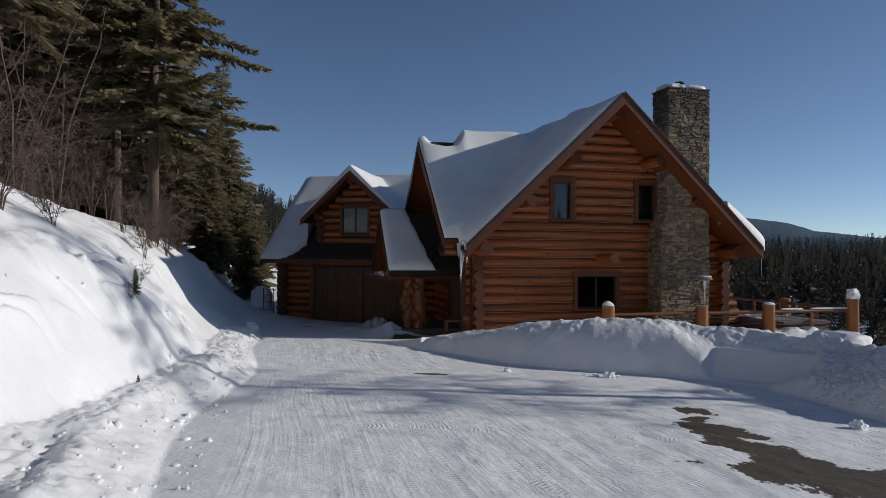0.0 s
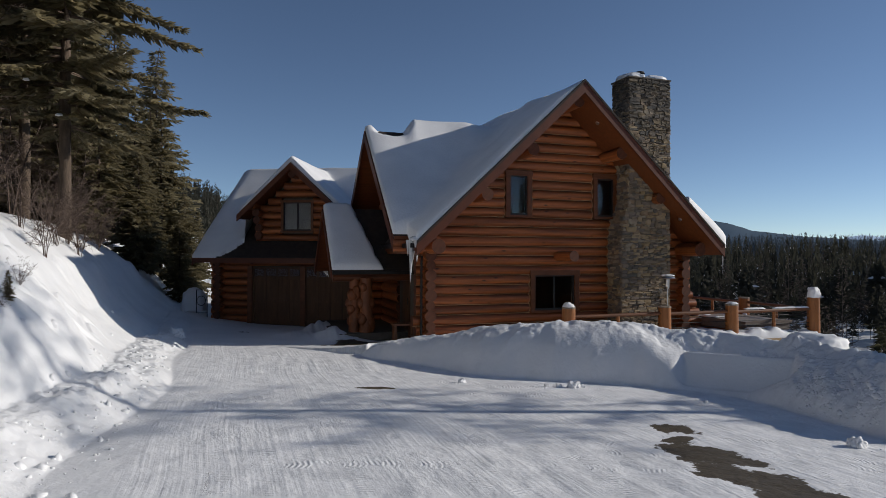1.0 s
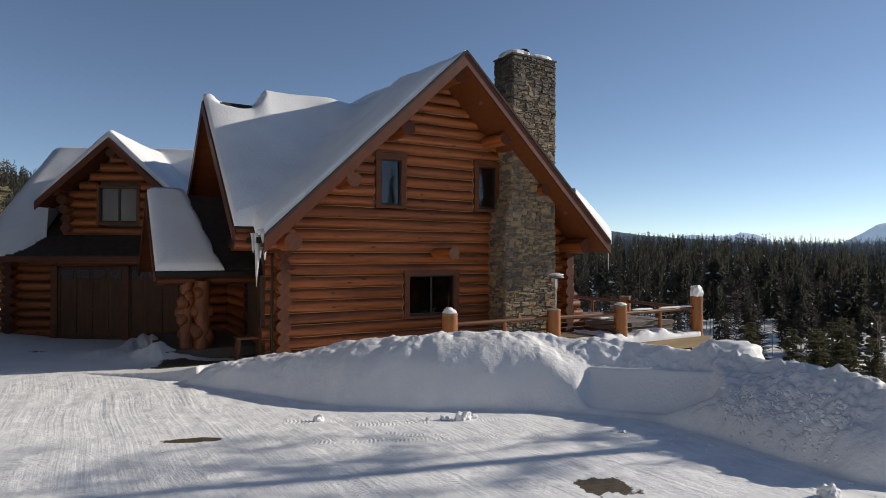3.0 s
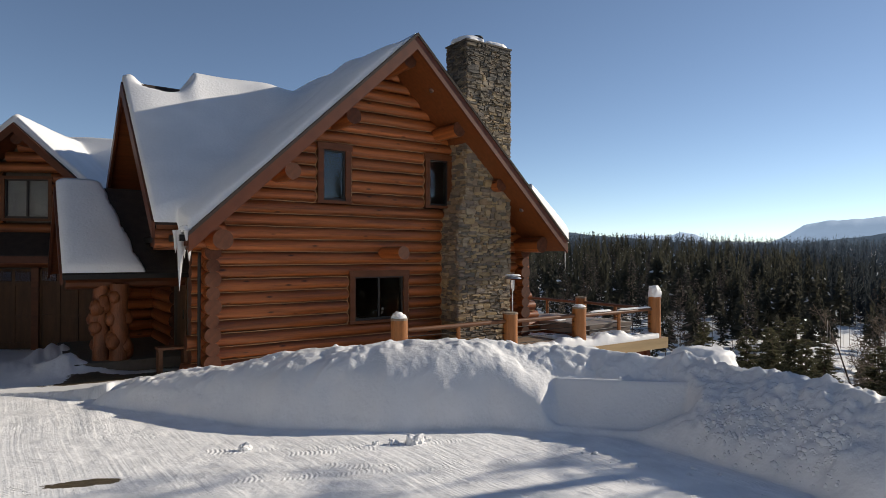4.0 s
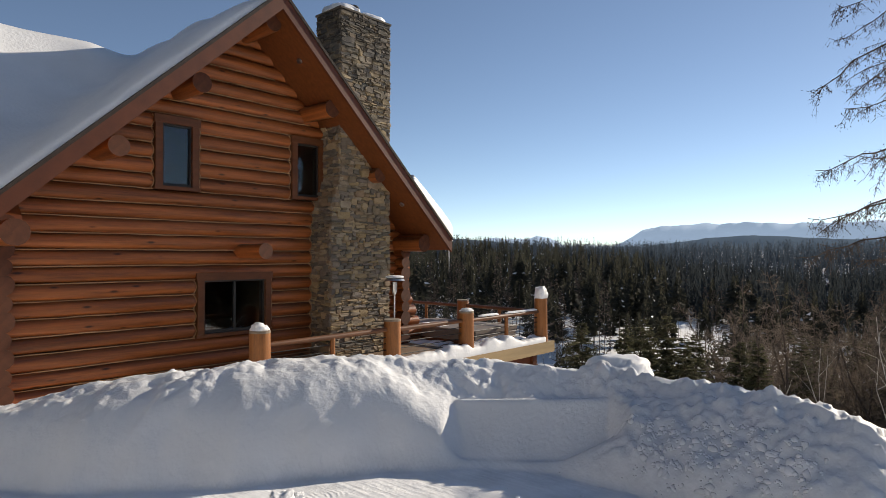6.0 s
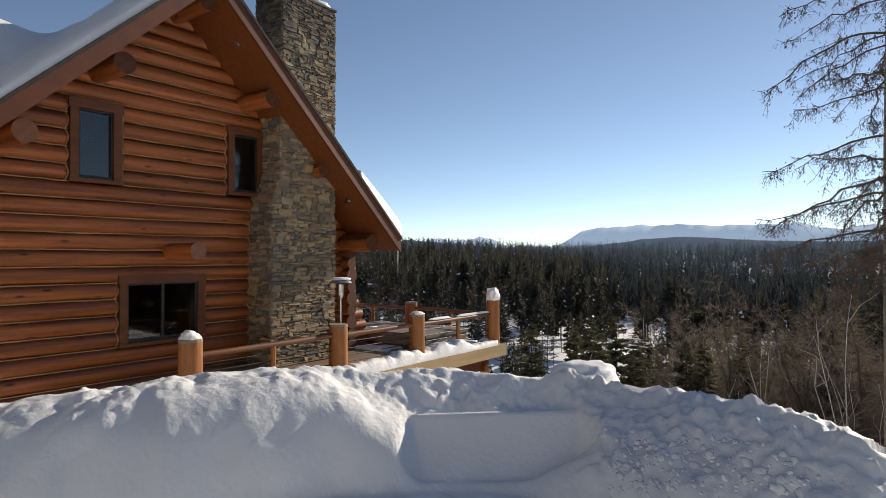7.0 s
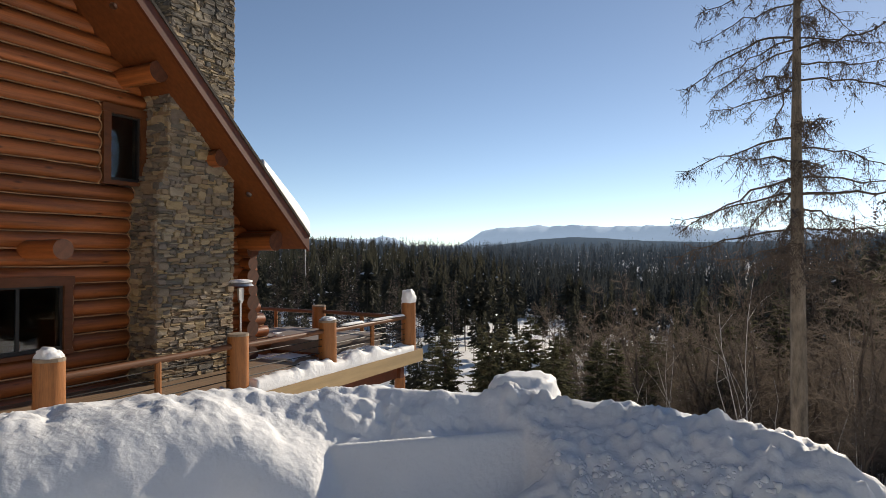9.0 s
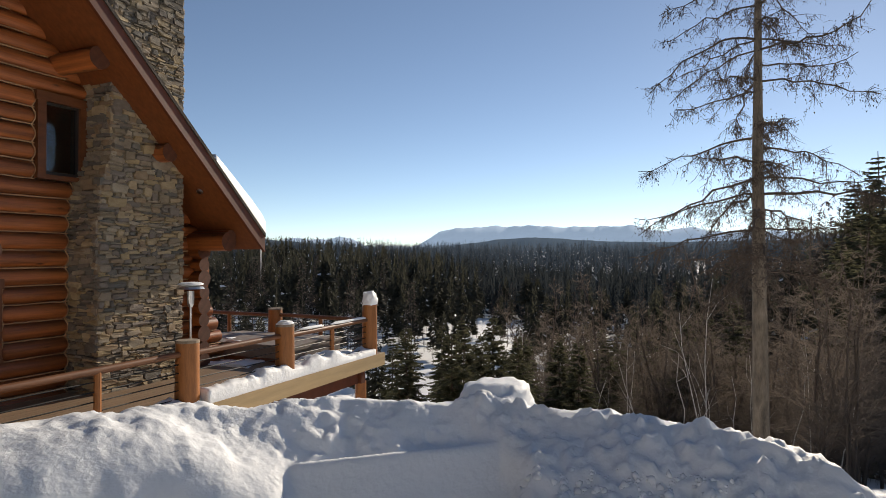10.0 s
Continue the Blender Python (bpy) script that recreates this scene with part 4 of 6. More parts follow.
grb.prism([(0, GE), (GD, GE + GP * GD), (2 * GD, GE), (2 * GD, GE - 0.1), (GD, GE + GP * GD - 0.1), (0, GE - 0.1)], 0, 0.0, 12.0)
groof.data = grb.mesh("roof", SHINGLE)
for s in (0, 1):
    y0 = 2 * GD * s
    part("barge_board", Build().prism([(y0, GE - 0.03), (GD, GE + GP * GD - 0.03), (GD, GE + GP * GD - 0.35), (y0, GE - 0.35)], 0, -0.05, 0.03), FASCIA, groof)
part("eave_board", Build().box((0.02, -0.04, GE - 0.24), (12, 0.03, GE - 0.03)), FASCIA, groof)
part("soffit", Build().box((0.02, 0.03, GE - 0.24), (12, 0.95, GE - 0.2)), SOFFIT, groof)
# window gable on the garage roof
WX, WZ, WH = 4.55, 6.85, 2.45     # centre, roof top, half width
wg = part("window_gable", Build(), SHINGLE, garage, "gabled dormer with a divided window")
wb = Build()
for s in (-1, 1):
    x1, z1 = WX + s * WH, WZ - DP * WH
    wb.prism([(WX, WZ), (x1, z1), (x1, z1 - 0.1), (WX, WZ - 0.1)], 1, -0.02, 5.0)
    part("barge_board", Build().prism([(WX, WZ - 0.03), (x1, z1 - 0.03), (x1, z1 - 0.32), (WX, WZ - 0.32)], 1, -0.09, -0.022), FASCIA, wg)
    part("soffit", Build().prism([(WX, WZ - 0.104), (x1, z1 - 0.104), (x1, z1 - 0.2), (WX, WZ - 0.2)], 1, 0.0, 1.2), SOFFIT, wg)
    for k in range(4):
        z = 3.65 + COURSE * k
        lay_log((WX + s * 1.75, 0.62 - (0.1 * k if k > 1 else 0), z), (WX + s * 1.75, 2.5, z), 0.17, 0.17, wg, 560 + k)
    lay_log((WX + s * 1.9, 0.1, 4.95), (WX + s * 1.9, 2.5, 4.95), 0.17, 0.17, wg, 566)
wg.data = wb.mesh("window_gable", SHINGLE)
GW = (WX - 0.76, WX + 0.76, 3.80, 5.25)
for k in range(8, 20):
    z = 0.35 + COURSE * (k + 0.5)
    half = min(1.95, (WZ - 0.35 - z) / DP)
    if half < 0.2:
        break
    cut = GW[2] - 0.05 < z < GW[3] + 0.02
    for a, c in ((WX - half, GW[0] + 0.03), (GW[1] - 0.03, WX + half)) if cut else ((WX - half, WX + half),):
        lay_log((a, 1.0, z), (c, 1.0, z), 0.18, 0.175, wg, 580 + k)
part("backing", Build().prism([(WX - 1.75, 3.0), (WX + 1.75, 3.0), (WX + 1.75, 4.9), (WX, 6.6), (WX - 1.75, 4.9)], 1, 1.06, 1.12), MORTAR, wg)
window(*GW, 0.84, wg, 1, 0.10, 0.10)
# added panel: the pane's bright reflection is put into its colour
part("blind", Build().box((GW[0] + 0.12, 0.99, GW[2] + 0.1), (GW[1] - 0.12, 1.0, GW[3] - 0.1)), PALE_REFLECTION, wg, "pale panel painted as the reflection in the dormer window")
lay_log((WX, 0.15, 6.35), (WX, 1.2, 6.35), 0.17, 0.17, wg, 599, "purlin")


# ---- snow on the roofs ----
def snow_sheet(name, label, u0, u1, v0, v1, top, bottom, inside, m=None, step_=0.08):
    """Snow over a roof: a height field over the plan, closed down to the roof at its edges."""
    us, vs = np.arange(u0, u1 + step_ / 2, step_), np.arange(v0, v1 + step_ / 2, step_)
    U, V = np.meshgrid(us, vs)
    ok = inside(U, V)
    T, Bt = top(U, V), bottom(U, V)
    n = U.size
    idx = np.arange(n).reshape(U.shape)
    cell = ok[:-1, :-1] & ok[1:, :-1] & ok[:-1, 1:] & ok[1:, 1:]
    q = np.stack([idx[:-1, :-1], idx[:-1, 1:], idx[1:, 1:], idx[1:, :-1]], -1)[cell]
    edges = {}
    for f in q:
        for i in range(4):
            e = (int(f[i]), int(f[(i + 1) % 4]))
            if (e[1], e[0]) in edges:
                del edges[(e[1], e[0])]
            else:
                edges[e] = 1
    skirt = np.array([(b, a, a + n, b + n) for a, b in edges], dtype=np.int64).reshape(-1, 4)
    verts = np.concatenate([np.stack([U, V, T], -1).reshape(-1, 3), np.stack([U, V, Bt], -1).reshape(-1, 3)])
    faces = np.concatenate([q, skirt])
    used, inv = np.unique(faces, return_inverse=True)
    ob = new(name, array_mesh(name, verts[used], inv.reshape(-1, 4), SNOW))
    if m is not None:
        ob.matrix_basis = m
    return tagged(ob, label, "snow")


def main_top(x, y):
    return APEX - PITCH * np.abs(x - XC)


def cross_top(x, y):
    return DAPEX - 0.93 * np.abs(y - DY)


def left_roof(x, y):
    """The upper of the two roofs, with the valley rounded off."""
    a, c = main_top(x, y), cross_top(x, y)
    k = 0.35
    return np.where(x > 3.0, a, k * np.log(np.exp(a / k) + np.exp(c / k)))


def left_hard(x, y):
    return np.maximum(main_top(x, y), cross_top(x, y))


def rim(d, w=0.25):
    return np.sqrt(np.clip(d / w, 0, 1) * (2 - np.clip(d / w, 0, 1)))


def left_in(x, y):
    own_cross = (np.abs(y - DY) < DFOOT + 0.08) & (x > DX - 0.02)
    bare = np.hypot((x + 1.75) / 0.5, (y - DY + 0.1) / 0.28) < 1 + 0.2 * np.sin(7 * x)
    return (own_cross | (x > XC - HALF - 0.06)) & ~bare


def left_thick(x, y):
    e = np.minimum(y - FRONT, np.where((np.abs(y - DY) < DFOOT), x - DX, x - (XC - HALF)) + 0.1)
    bare = step(1.3, 0.75, np.hypot((x + 1.75) / 0.7, (y - DY + 0.1) / 0.42))
    ridge = step(0.0, 0.8, XC - x + 0.1 * np.maximum(y - FRONT, 0))
    crown = 0.32 * np.exp(-((y - DY) / 0.9) ** 2) * step(-1.5, -0.9, x) * step(2.6, 1.2, x)
    t = (0.05 + 0.24 * rim(e, 0.7) + crown) * ridge * (1 - bare) + 0.07 * fbm(x, y, 1.6, 2, 0.5, 81) * rim(e, 0.7)
    return np.maximum(t, 0.015)


snow_sheet("roof_snow", "smooth deep snow on the cabin roof", DX, XC, FRONT + 0.04, BACK - 0.2, lambda x, y: left_roof(x, y) + left_thick(x, y), lambda x, y: left_hard(x, y) + 0.004, left_in)
snow_sheet("roof_snow", "thick snow slab on the valley side of the roof", XC + 1.5, XC + HALF + 0.18, FRONT + 0.05, BACK - 0.2,
           lambda x, y: main_top(x, y) + 0.05 + 0.14 * step(3.6, 4.4, x - XC) + 0.30 * step(3.9, 5.5, x - XC) * rim(XC + HALF + 0.23 - x, 0.3) * rim(y - FRONT + 0.03, 0.14) + 0.03 * fbm(x, y, 0.8, 2, 0.5, 83), lambda x, y: main_top(x, y) + 0.004,
           lambda x, y: ~((x > CH_X0 - 0.1) & (x < CH_X1 + 0.1) & (y < 0.1)) & (x < XC + HALF + 0.19))
snow_sheet("porch_snow", "slab of snow on the entry roof", PX0 + 0.0, -2.5, PE_Y - 0.05, DY, lambda x, y: PR_Z - 0.978 * np.abs(y - DY) + 0.03 + 0.2 * rim(np.minimum(np.minimum(x - PX0, -2.05 - 0.32 * (y - PE_Y) * 0.9 - x - 0.6), y - PE_Y + 0.1) + 0.03, 0.3),
           lambda x, y: PR_Z - 0.978 * np.abs(y - DY) + 0.004, lambda x, y: x < -2.65 - 0.28 * (y - PE_Y) + 0.06 * np.sin(9 * y), step_=0.06)


def garage_hard(x, y):
    main = GE + GP * np.minimum(y, 2 * GD - y)
    gab = np.where((np.abs(x - WX) < WH) & (y > -0.02), WZ - DP * np.abs(x - WX), -9)
    return np.maximum(main, gab)


def garage_in(x, y):
    on_gable = (np.abs(x - WX) < WH + 0.05) & (garage_hard(x, y) > GE + GP * y + 0.01)
    left = (x < WX - 1.7) & (x < 1.5 + 0.95 * y + 0.22 * fbm(x, y, 0.5, 3, 0.6, 91))
    return (on_gable | left | (y > 2.6)) & (y > -0.05)


def garage_thick(x, y):
    e = np.minimum(np.minimum(x + 0.05, y + 0.12), 12 - x)
    gab = (np.abs(x - WX) < WH + 0.05) & (garage_hard(x, y) > GE + GP * y + 0.01)
    e = np.where(gab, np.minimum(y + 0.1, WH + 0.1 - np.abs(x - WX)), e)
    return 0.04 + 0.24 * rim(e, 0.5) + 0.04 * fbm(x, y, 1.5, 2, 0.5, 87)


snow_sheet("roof_snow", "deep snow on the garage roof and its dormer", 0.0, 11.9, -0.04, 9.9, lambda x, y: garage_hard(x, y) + garage_thick(x, y), lambda x, y: garage_hard(x, y) + 0.004, garage_in, GM)

# ---- deck ----
DK_Y, DK_X0, DK_X1, DK_Z = -3.45, 1.95, 12.35, -0.02
deck = thing("deck", "raised wooden deck with cable railing and snow on its edge", "deck")
part("frame", Build().box((DK_X0, DK_Y + 0.06, DK_Z - 0.30), (DK_X1 - 0.06, 10.0, DK_Z - 0.05)), TRIM, deck)
part("rim_board", Build().box((DK_X0, DK_Y, DK_Z - 0.34), (DK_X1, DK_Y + 0.05, DK_Z)), RIM, deck, "tan rim board")
part("rim_board", Build().box((DK_X1 - 0.05, DK_Y + 0.052, DK_Z - 0.34), (DK_X1, 10.0, DK_Z)), RIM, deck)
part("beam", Build().box((DK_X0, DK_Y + 0.4, DK_Z - 0.75), (DK_X1 - 0.4, DK_Y + 0.6, DK_Z - 0.304)), FASCIA, deck)
part("beam", Build().box((DK_X1 - 0.75, DK_Y + 0.3, DK_Z - 0.75), (DK_X1 - 0.55, 10.0, DK_Z - 0.304)), FASCIA, deck)
board = Build().box((0, 0, -0.045), (DK_X1 - DK_X0 - 0.06, 0.136, 0)).mesh("deck_board", DECKING)
for i in range(24):
    part("deck_board", board, (), deck, m=pose(DK_X0, DK_Y + 0.055 + 0.142 * i, DK_Z))
board = Build().box((0, 0, -0.045), (DK_X1 - 8.8, 0.136, 0)).mesh("deck_board", DECKING)
for i in range(24, 90):
    part("deck_board", board, (), deck, m=pose(8.75, DK_Y + 0.055 + 0.142 * i, DK_Z))
for x, y in ((DK_X1 - 0.45, DK_Y + 0.5), (DK_X1 - 0.45, 3.0), (8.6, DK_Y + 0.5), (4.6, DK_Y + 0.5)):
    part("support_post", Build().tube([(x, y, ground_at(x, y) - 0.5), (x, y, DK_Z - 0.75)], [0.16, 0.15], 12), POST, deck)
POSTS = [(2.1, -3.15, 1.19), (5.62, -3.15, 1.14), (8.30, -3.2, 1.15), (11.95, -3.2, 1.32), (12.1, 0.1, 1.1), (12.1, 3.6, 1.1), (12.1, 7.0, 1.1)]
for n, (x, y, z) in enumerate(POSTS):
    p = part("railing_post", Build().tube([(x, y, -0.3), (x, y, 0.3), (x, y, 0.8), (x, y, z)], [0.215, 0.21, 0.205, 0.20], 16, True, 0, 1, 0.02, n), (POST, LOG_END), deck, "peeled log railing post", smooth=True)
    if n != 3:
        part("cap", Build().tube([(x, y, z - 0.035), (x, y, z + 0.012)], [0.207, 0.202], 16), CAP, p, "weathered grey top")
for n, ((x0, y0, z0), (x1, y1, z1)) in enumerate(zip(POSTS, POSTS[1:])):
    a, c = Vector((x0, y0, 0)), Vector((x1, y1, 0))
    up = Vector((0, 0, 1))
    part("top_rail", Build().tube([a + up * 0.90, (a + c) / 2 + up * 0.905, c + up * 0.92], [0.055, 0.06, 0.054], 10), RAIL, deck, smooth=True)
    for z in (0.14, 0.29, 0.44, 0.59, 0.74):
        part("cable", Build().tube([a + up * z, c + up * z], [0.011, 0.011], 5), METAL, deck)
    mid = (a + c) / 2
    if n != 1:
        part("baluster", Build().tube([mid + up * DK_Z, mid + up * 0.9], [0.06, 0.055], 10), POST, deck)


# ---- trees ----
def pack(name, tris, mats, mi=None, smooth=False):
    """Triangles as an (n, 3, 3) array into a mesh."""
    t = np.asarray(tris, np.float32)
    return array_mesh(name, t.reshape(-1, 3), np.arange(len(t) * 3).reshape(-1, 3), mats, smooth, mi)


def far_conifer(rng, h, r, tiers, fronds, low=0.12, bare=False):
    """A coarse fir of separate drooping fronds at the origin; bare: a larch of thin rising limbs."""
    i = np.repeat(np.arange(tiers), fronds)
    z = h * (low + (1 - low) * (i + rng.uniform(-0.4, 0.4, i.size)) / tiers)
    rad = r * np.clip((1 - z / h) / (1 - low), 0.02, 1) ** (0.6 if bare else 0.8) * rng.uniform(0.4, 1.3, i.size)
    a = rng.uniform(0, 2 * np.pi, i.size)
    d = np.stack([np.cos(a), np.sin(a)], -1)
    n = np.stack([-d[:, 1], d[:, 0]], -1)
    w = ((0.20 if tiers > 25 else 0.24) * rad + 0.003)[:, None]
    w = w * (0.22 if bare else 1.0)
    up, mid, tip = z + (0.05 if tiers < 30 else 0.015) * h, z - 0.01 * h, z - (-0.25 if bare else 0.30 if tiers < 30 else 0.15) * rad
    if bare:
        up, mid = z, z + 0.02 * h
    inner = np.column_stack([d * 0.03, up])
    lft = np.column_stack([d * (rad * 0.55)[:, None] + n * w, mid - 0.12 * rad])
    rgt = np.column_stack([d * (rad * 0.55)[:, None] - n * w, mid - 0.12 * rad])
    out = np.column_stack([d * rad[:, None], tip])
    fr = np.concatenate([np.stack([inner, lft, out], 1), np.stack([inner, out, rgt], 1)])
    tr = 0.009 * h
    ring = np.array([(tr, 0, 0), (-0.5 * tr, 0.87 * tr, 0), (-0.5 * tr, -0.87 * tr, 0)])
    trunk = np.array([[ring[k] - (0, 0, 1), ring[(k + 1) % 3] - (0, 0, 1), (0, 0, h)] for k in range(3)])
    return np.concatenate([fr, trunk]), np.r_[np.zeros(len(fr), int), np.ones(3, int)]


FAR_BARK = material("far_bark", (0.16, 0.125, 0.10), 0.9, 0.3, bump=0)
FAR_LARCH = material("far_bare_larch", (0.16, 0.125, 0.10), 0.9, 0.3, (0.05, 0.05, 0.05), 1, 0, island=0.4, spec=0.1)
# distance haze is put into these needle colours, paler and bluer farther off
NEEDLE_HAZE = material("hazed_slope_needles", (0.065, 0.072, 0.07), 0.9, 0.5, (0.12, 0.12, 0.02), 1, 0, island=0.15, spec=0.1)
NEEDLE_MID_HAZE = material("hazed_hillside_needles", (0.08, 0.095, 0.105), 0.9, 0.4, (0.08, 0.08, 0.02), 1, 0, island=0.12, spec=0.1)
NEEDLE_FAR_HAZE = material("hazed_distant_needles", (0.12, 0.155, 0.19), 0.9, 0.3, (0.04, 0.04, 0.02), 1, 0, island=0.12, spec=0.1)

# the translucent tint carries the same painted haze
for m_, tint in ((NEEDLE_HAZE, (0.05, 0.058, 0.062, 1)), (NEEDLE_MID_HAZE, (0.075, 0.098, 0.125, 1)), (NEEDLE_FAR_HAZE, (0.12, 0.165, 0.215, 1))):
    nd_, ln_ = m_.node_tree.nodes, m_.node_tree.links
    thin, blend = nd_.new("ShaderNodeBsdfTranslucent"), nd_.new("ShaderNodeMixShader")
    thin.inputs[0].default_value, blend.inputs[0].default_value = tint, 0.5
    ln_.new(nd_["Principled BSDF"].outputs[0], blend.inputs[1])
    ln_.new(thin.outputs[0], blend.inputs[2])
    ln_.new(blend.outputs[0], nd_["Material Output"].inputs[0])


def forest(name, label, count, r0, r1, az0, az1, hmin, hmax, tiers, fronds, needle, seed, power=0.5, clear=0.2, keep=None, cat="forest", low=0.12, brown=0.22, flecks=0.0):
    """Many firs over a sector of the land, thinned by clearings, as one joined mesh."""
    rng = np.random.default_rng(seed)
    kinds = [far_conifer(rng, 1.0, rng.uniform(0.085, 0.18), tiers, fronds, low * rng.uniform(0.3, 1.6)) for _ in range(8)]
    larches = [far_conifer(rng, 1.0, rng.uniform(0.10, 0.16), tiers, fronds, 0.25 * rng.uniform(0.6, 1.4), True) for _ in range(3)]
    r = (r0 ** (1 / power) + rng.uniform(size=count) * (r1 ** (1 / power) - r0 ** (1 / power))) ** power
    az = np.radians(rng.uniform(az0, az1, count))
    x, y = -3 + r * np.sin(az), -12 + r * np.cos(az)
    ok = fbm(x, y, 16, 2, 0.6, 201) < 1 - clear * 2
    if keep:
        ok &= keep(x, y)
    x, y = x[ok], y[ok]
    z = terrain(x, y, False) - 0.2
    tris, mats = [], []
    for px, py, pz in zip(x, y, z):
        h, turn = (hmin + (hmax - hmin) * rng.uniform() ** 1.5) * (0.62 + 0.38 * min(1.0, max(0.0, (math.hypot(px, py) - 45) / 60)) if r0 == 46 and az0 > 0 else 1.0), rng.uniform(0, 2 * math.pi)
        brownish = rng.uniform() < brown
        t, m = larches[rng.integers(3)] if brownish else kinds[rng.integers(8)]
        c, s = math.cos(turn), math.sin(turn)
        q = t @ np.array([[c, s, 0], [-s, c, 0], [0, 0, 1]]) * h * (rng.uniform(0.8, 1.25), rng.uniform(0.8, 1.25), 1)
        tris.append(q + (px, py, pz))
        mats.append(np.where(m == 0, 2, 1) if brownish else np.where((m == 0) & (rng.uniform(size=m.size) < flecks), 3, m))
    return tagged(new(name, pack(name, np.concatenate(tris), (needle, FAR_BARK, FAR_LARCH, SNOW), np.concatenate(mats))), label, cat, kind="stuff")


off_house = lambda x, y: ~((-14 < x) & (x < 16) & (-20 < y) & (y < 24))


def valley_floor(x, y):
    """Open snowy glades among the valley trees."""
    glade = np.minimum(np.hypot((x - 72) / 26, (y - 16) / 10), np.hypot((x - 88) / 16, (y - 3) / 7))
    glade = np.minimum(glade, np.hypot((x - 48) / 9, (y - 28) / 12))
    return off_house(x, y) & ((glade > 1) | (np.sin(x * 12.9 + y * 78.2) > 0.5))


def bearing(x, y):
    return np.degrees(np.arctan2(x + 3, y + 12)), np.hypot(x + 3, y + 12)


def near_shoulder(x, y):
    """The dark wood on the left shoulder, giving way to the open valley."""
    az, reach = bearing(x, y)
    return off_house(x, y) & (reach < 330 - 165 * step(58, 72, az) + 20 * fbm(x, y, 40, 2, 0.5, 203))


forest("valley_forest", "slender dark conifers with snow between on the valley floor", 600, 46, 165, 33, 98, 8, 19, 30, 8, NEEDLE_FAR, 1, 0.5, 0.16, valley_floor, low=0.46, brown=0.24, flecks=0.008)
forest("hillside_forest", "dark conifer forest over the near side of the valley", 2300, 165, 330, 33, 98, 9, 19, 14, 7, NEEDLE_FAR, 2, 0.6, 0.14, near_shoulder, low=0.15, brown=0.15, flecks=0.01)
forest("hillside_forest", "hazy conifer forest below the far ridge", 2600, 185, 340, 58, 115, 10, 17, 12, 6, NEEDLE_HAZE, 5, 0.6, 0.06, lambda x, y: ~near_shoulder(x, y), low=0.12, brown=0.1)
forest("hillside_forest", "hazy conifer forest on the far slope", 4400, 330, 540, 33, 115, 10, 18, 8, 5, NEEDLE_MID_HAZE, 4, 0.6, 0.06, low=0.12, brown=0.0)
forest("distant_forest", "distant conifer forest with bluish haze put into its colour", 8000, 500, 1500, 33, 115, 13, 20, 6, 4, NEEDLE_FAR_HAZE, 3, 0.75, 0.02)


def hills(name, label, r, heights, seed, mat, jag, peaks=0.0):
    """A far ridge round the view: heights by bearing."""
    az = np.radians(np.linspace(-40, 150, 900))
    deg = np.degrees(az)
    top = np.interp(deg, *heights) + jag * fbm(deg, deg * 0, 7.0, 5, 0.5, seed) + 0.15 * jag * fbm(deg, deg * 0, 0.5, 3, 0.6, seed + 7) + peaks * fbm(deg, deg * 0, 2.4, 4, 0.5, seed + 9)
    rows = []
    for k, (f, g) in enumerate(((1.0, -0.3), (1.02, 0.35), (1.05, 0.7), (1.08, 1.0), (1.16, 0.6))):
        rr = r * f * (1 + 0.012 * fbm(deg, deg * 0 + k, 3.0, 3, 0.5, seed + 3))
        rows.append(np.stack([rr * np.sin(az), rr * np.cos(az), np.where(g < 0, -30, top * g)], -1))
    v = np.concatenate(rows)
    n = len(az)
    i = np.arange(n * 5).reshape(5, n)
    q = np.stack([i[:-1, :-1], i[:-1, 1:], i[1:, 1:], i[1:, :-1]], -1).reshape(-1, 4)
    return tagged(new(name, array_mesh(name, v, q, mat)), label, "hills", kind="structure")


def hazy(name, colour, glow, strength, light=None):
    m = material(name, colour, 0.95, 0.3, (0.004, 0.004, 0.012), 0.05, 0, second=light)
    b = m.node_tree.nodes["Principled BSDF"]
    # air haze over the far ridges is painted as base colour plus this bluish glow
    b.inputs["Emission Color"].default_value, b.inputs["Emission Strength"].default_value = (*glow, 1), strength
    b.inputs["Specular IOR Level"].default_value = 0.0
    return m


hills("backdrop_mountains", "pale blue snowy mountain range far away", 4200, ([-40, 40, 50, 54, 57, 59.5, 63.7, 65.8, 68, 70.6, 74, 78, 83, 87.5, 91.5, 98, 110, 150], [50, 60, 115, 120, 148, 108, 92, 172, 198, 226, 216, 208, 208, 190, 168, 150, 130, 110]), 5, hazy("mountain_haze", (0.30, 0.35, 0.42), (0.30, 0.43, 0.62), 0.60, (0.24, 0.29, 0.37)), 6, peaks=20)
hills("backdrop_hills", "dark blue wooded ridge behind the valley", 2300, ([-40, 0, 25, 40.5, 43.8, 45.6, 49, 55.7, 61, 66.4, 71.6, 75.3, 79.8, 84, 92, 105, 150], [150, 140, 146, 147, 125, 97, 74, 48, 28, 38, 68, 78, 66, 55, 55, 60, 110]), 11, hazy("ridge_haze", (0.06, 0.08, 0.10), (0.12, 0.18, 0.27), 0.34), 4)


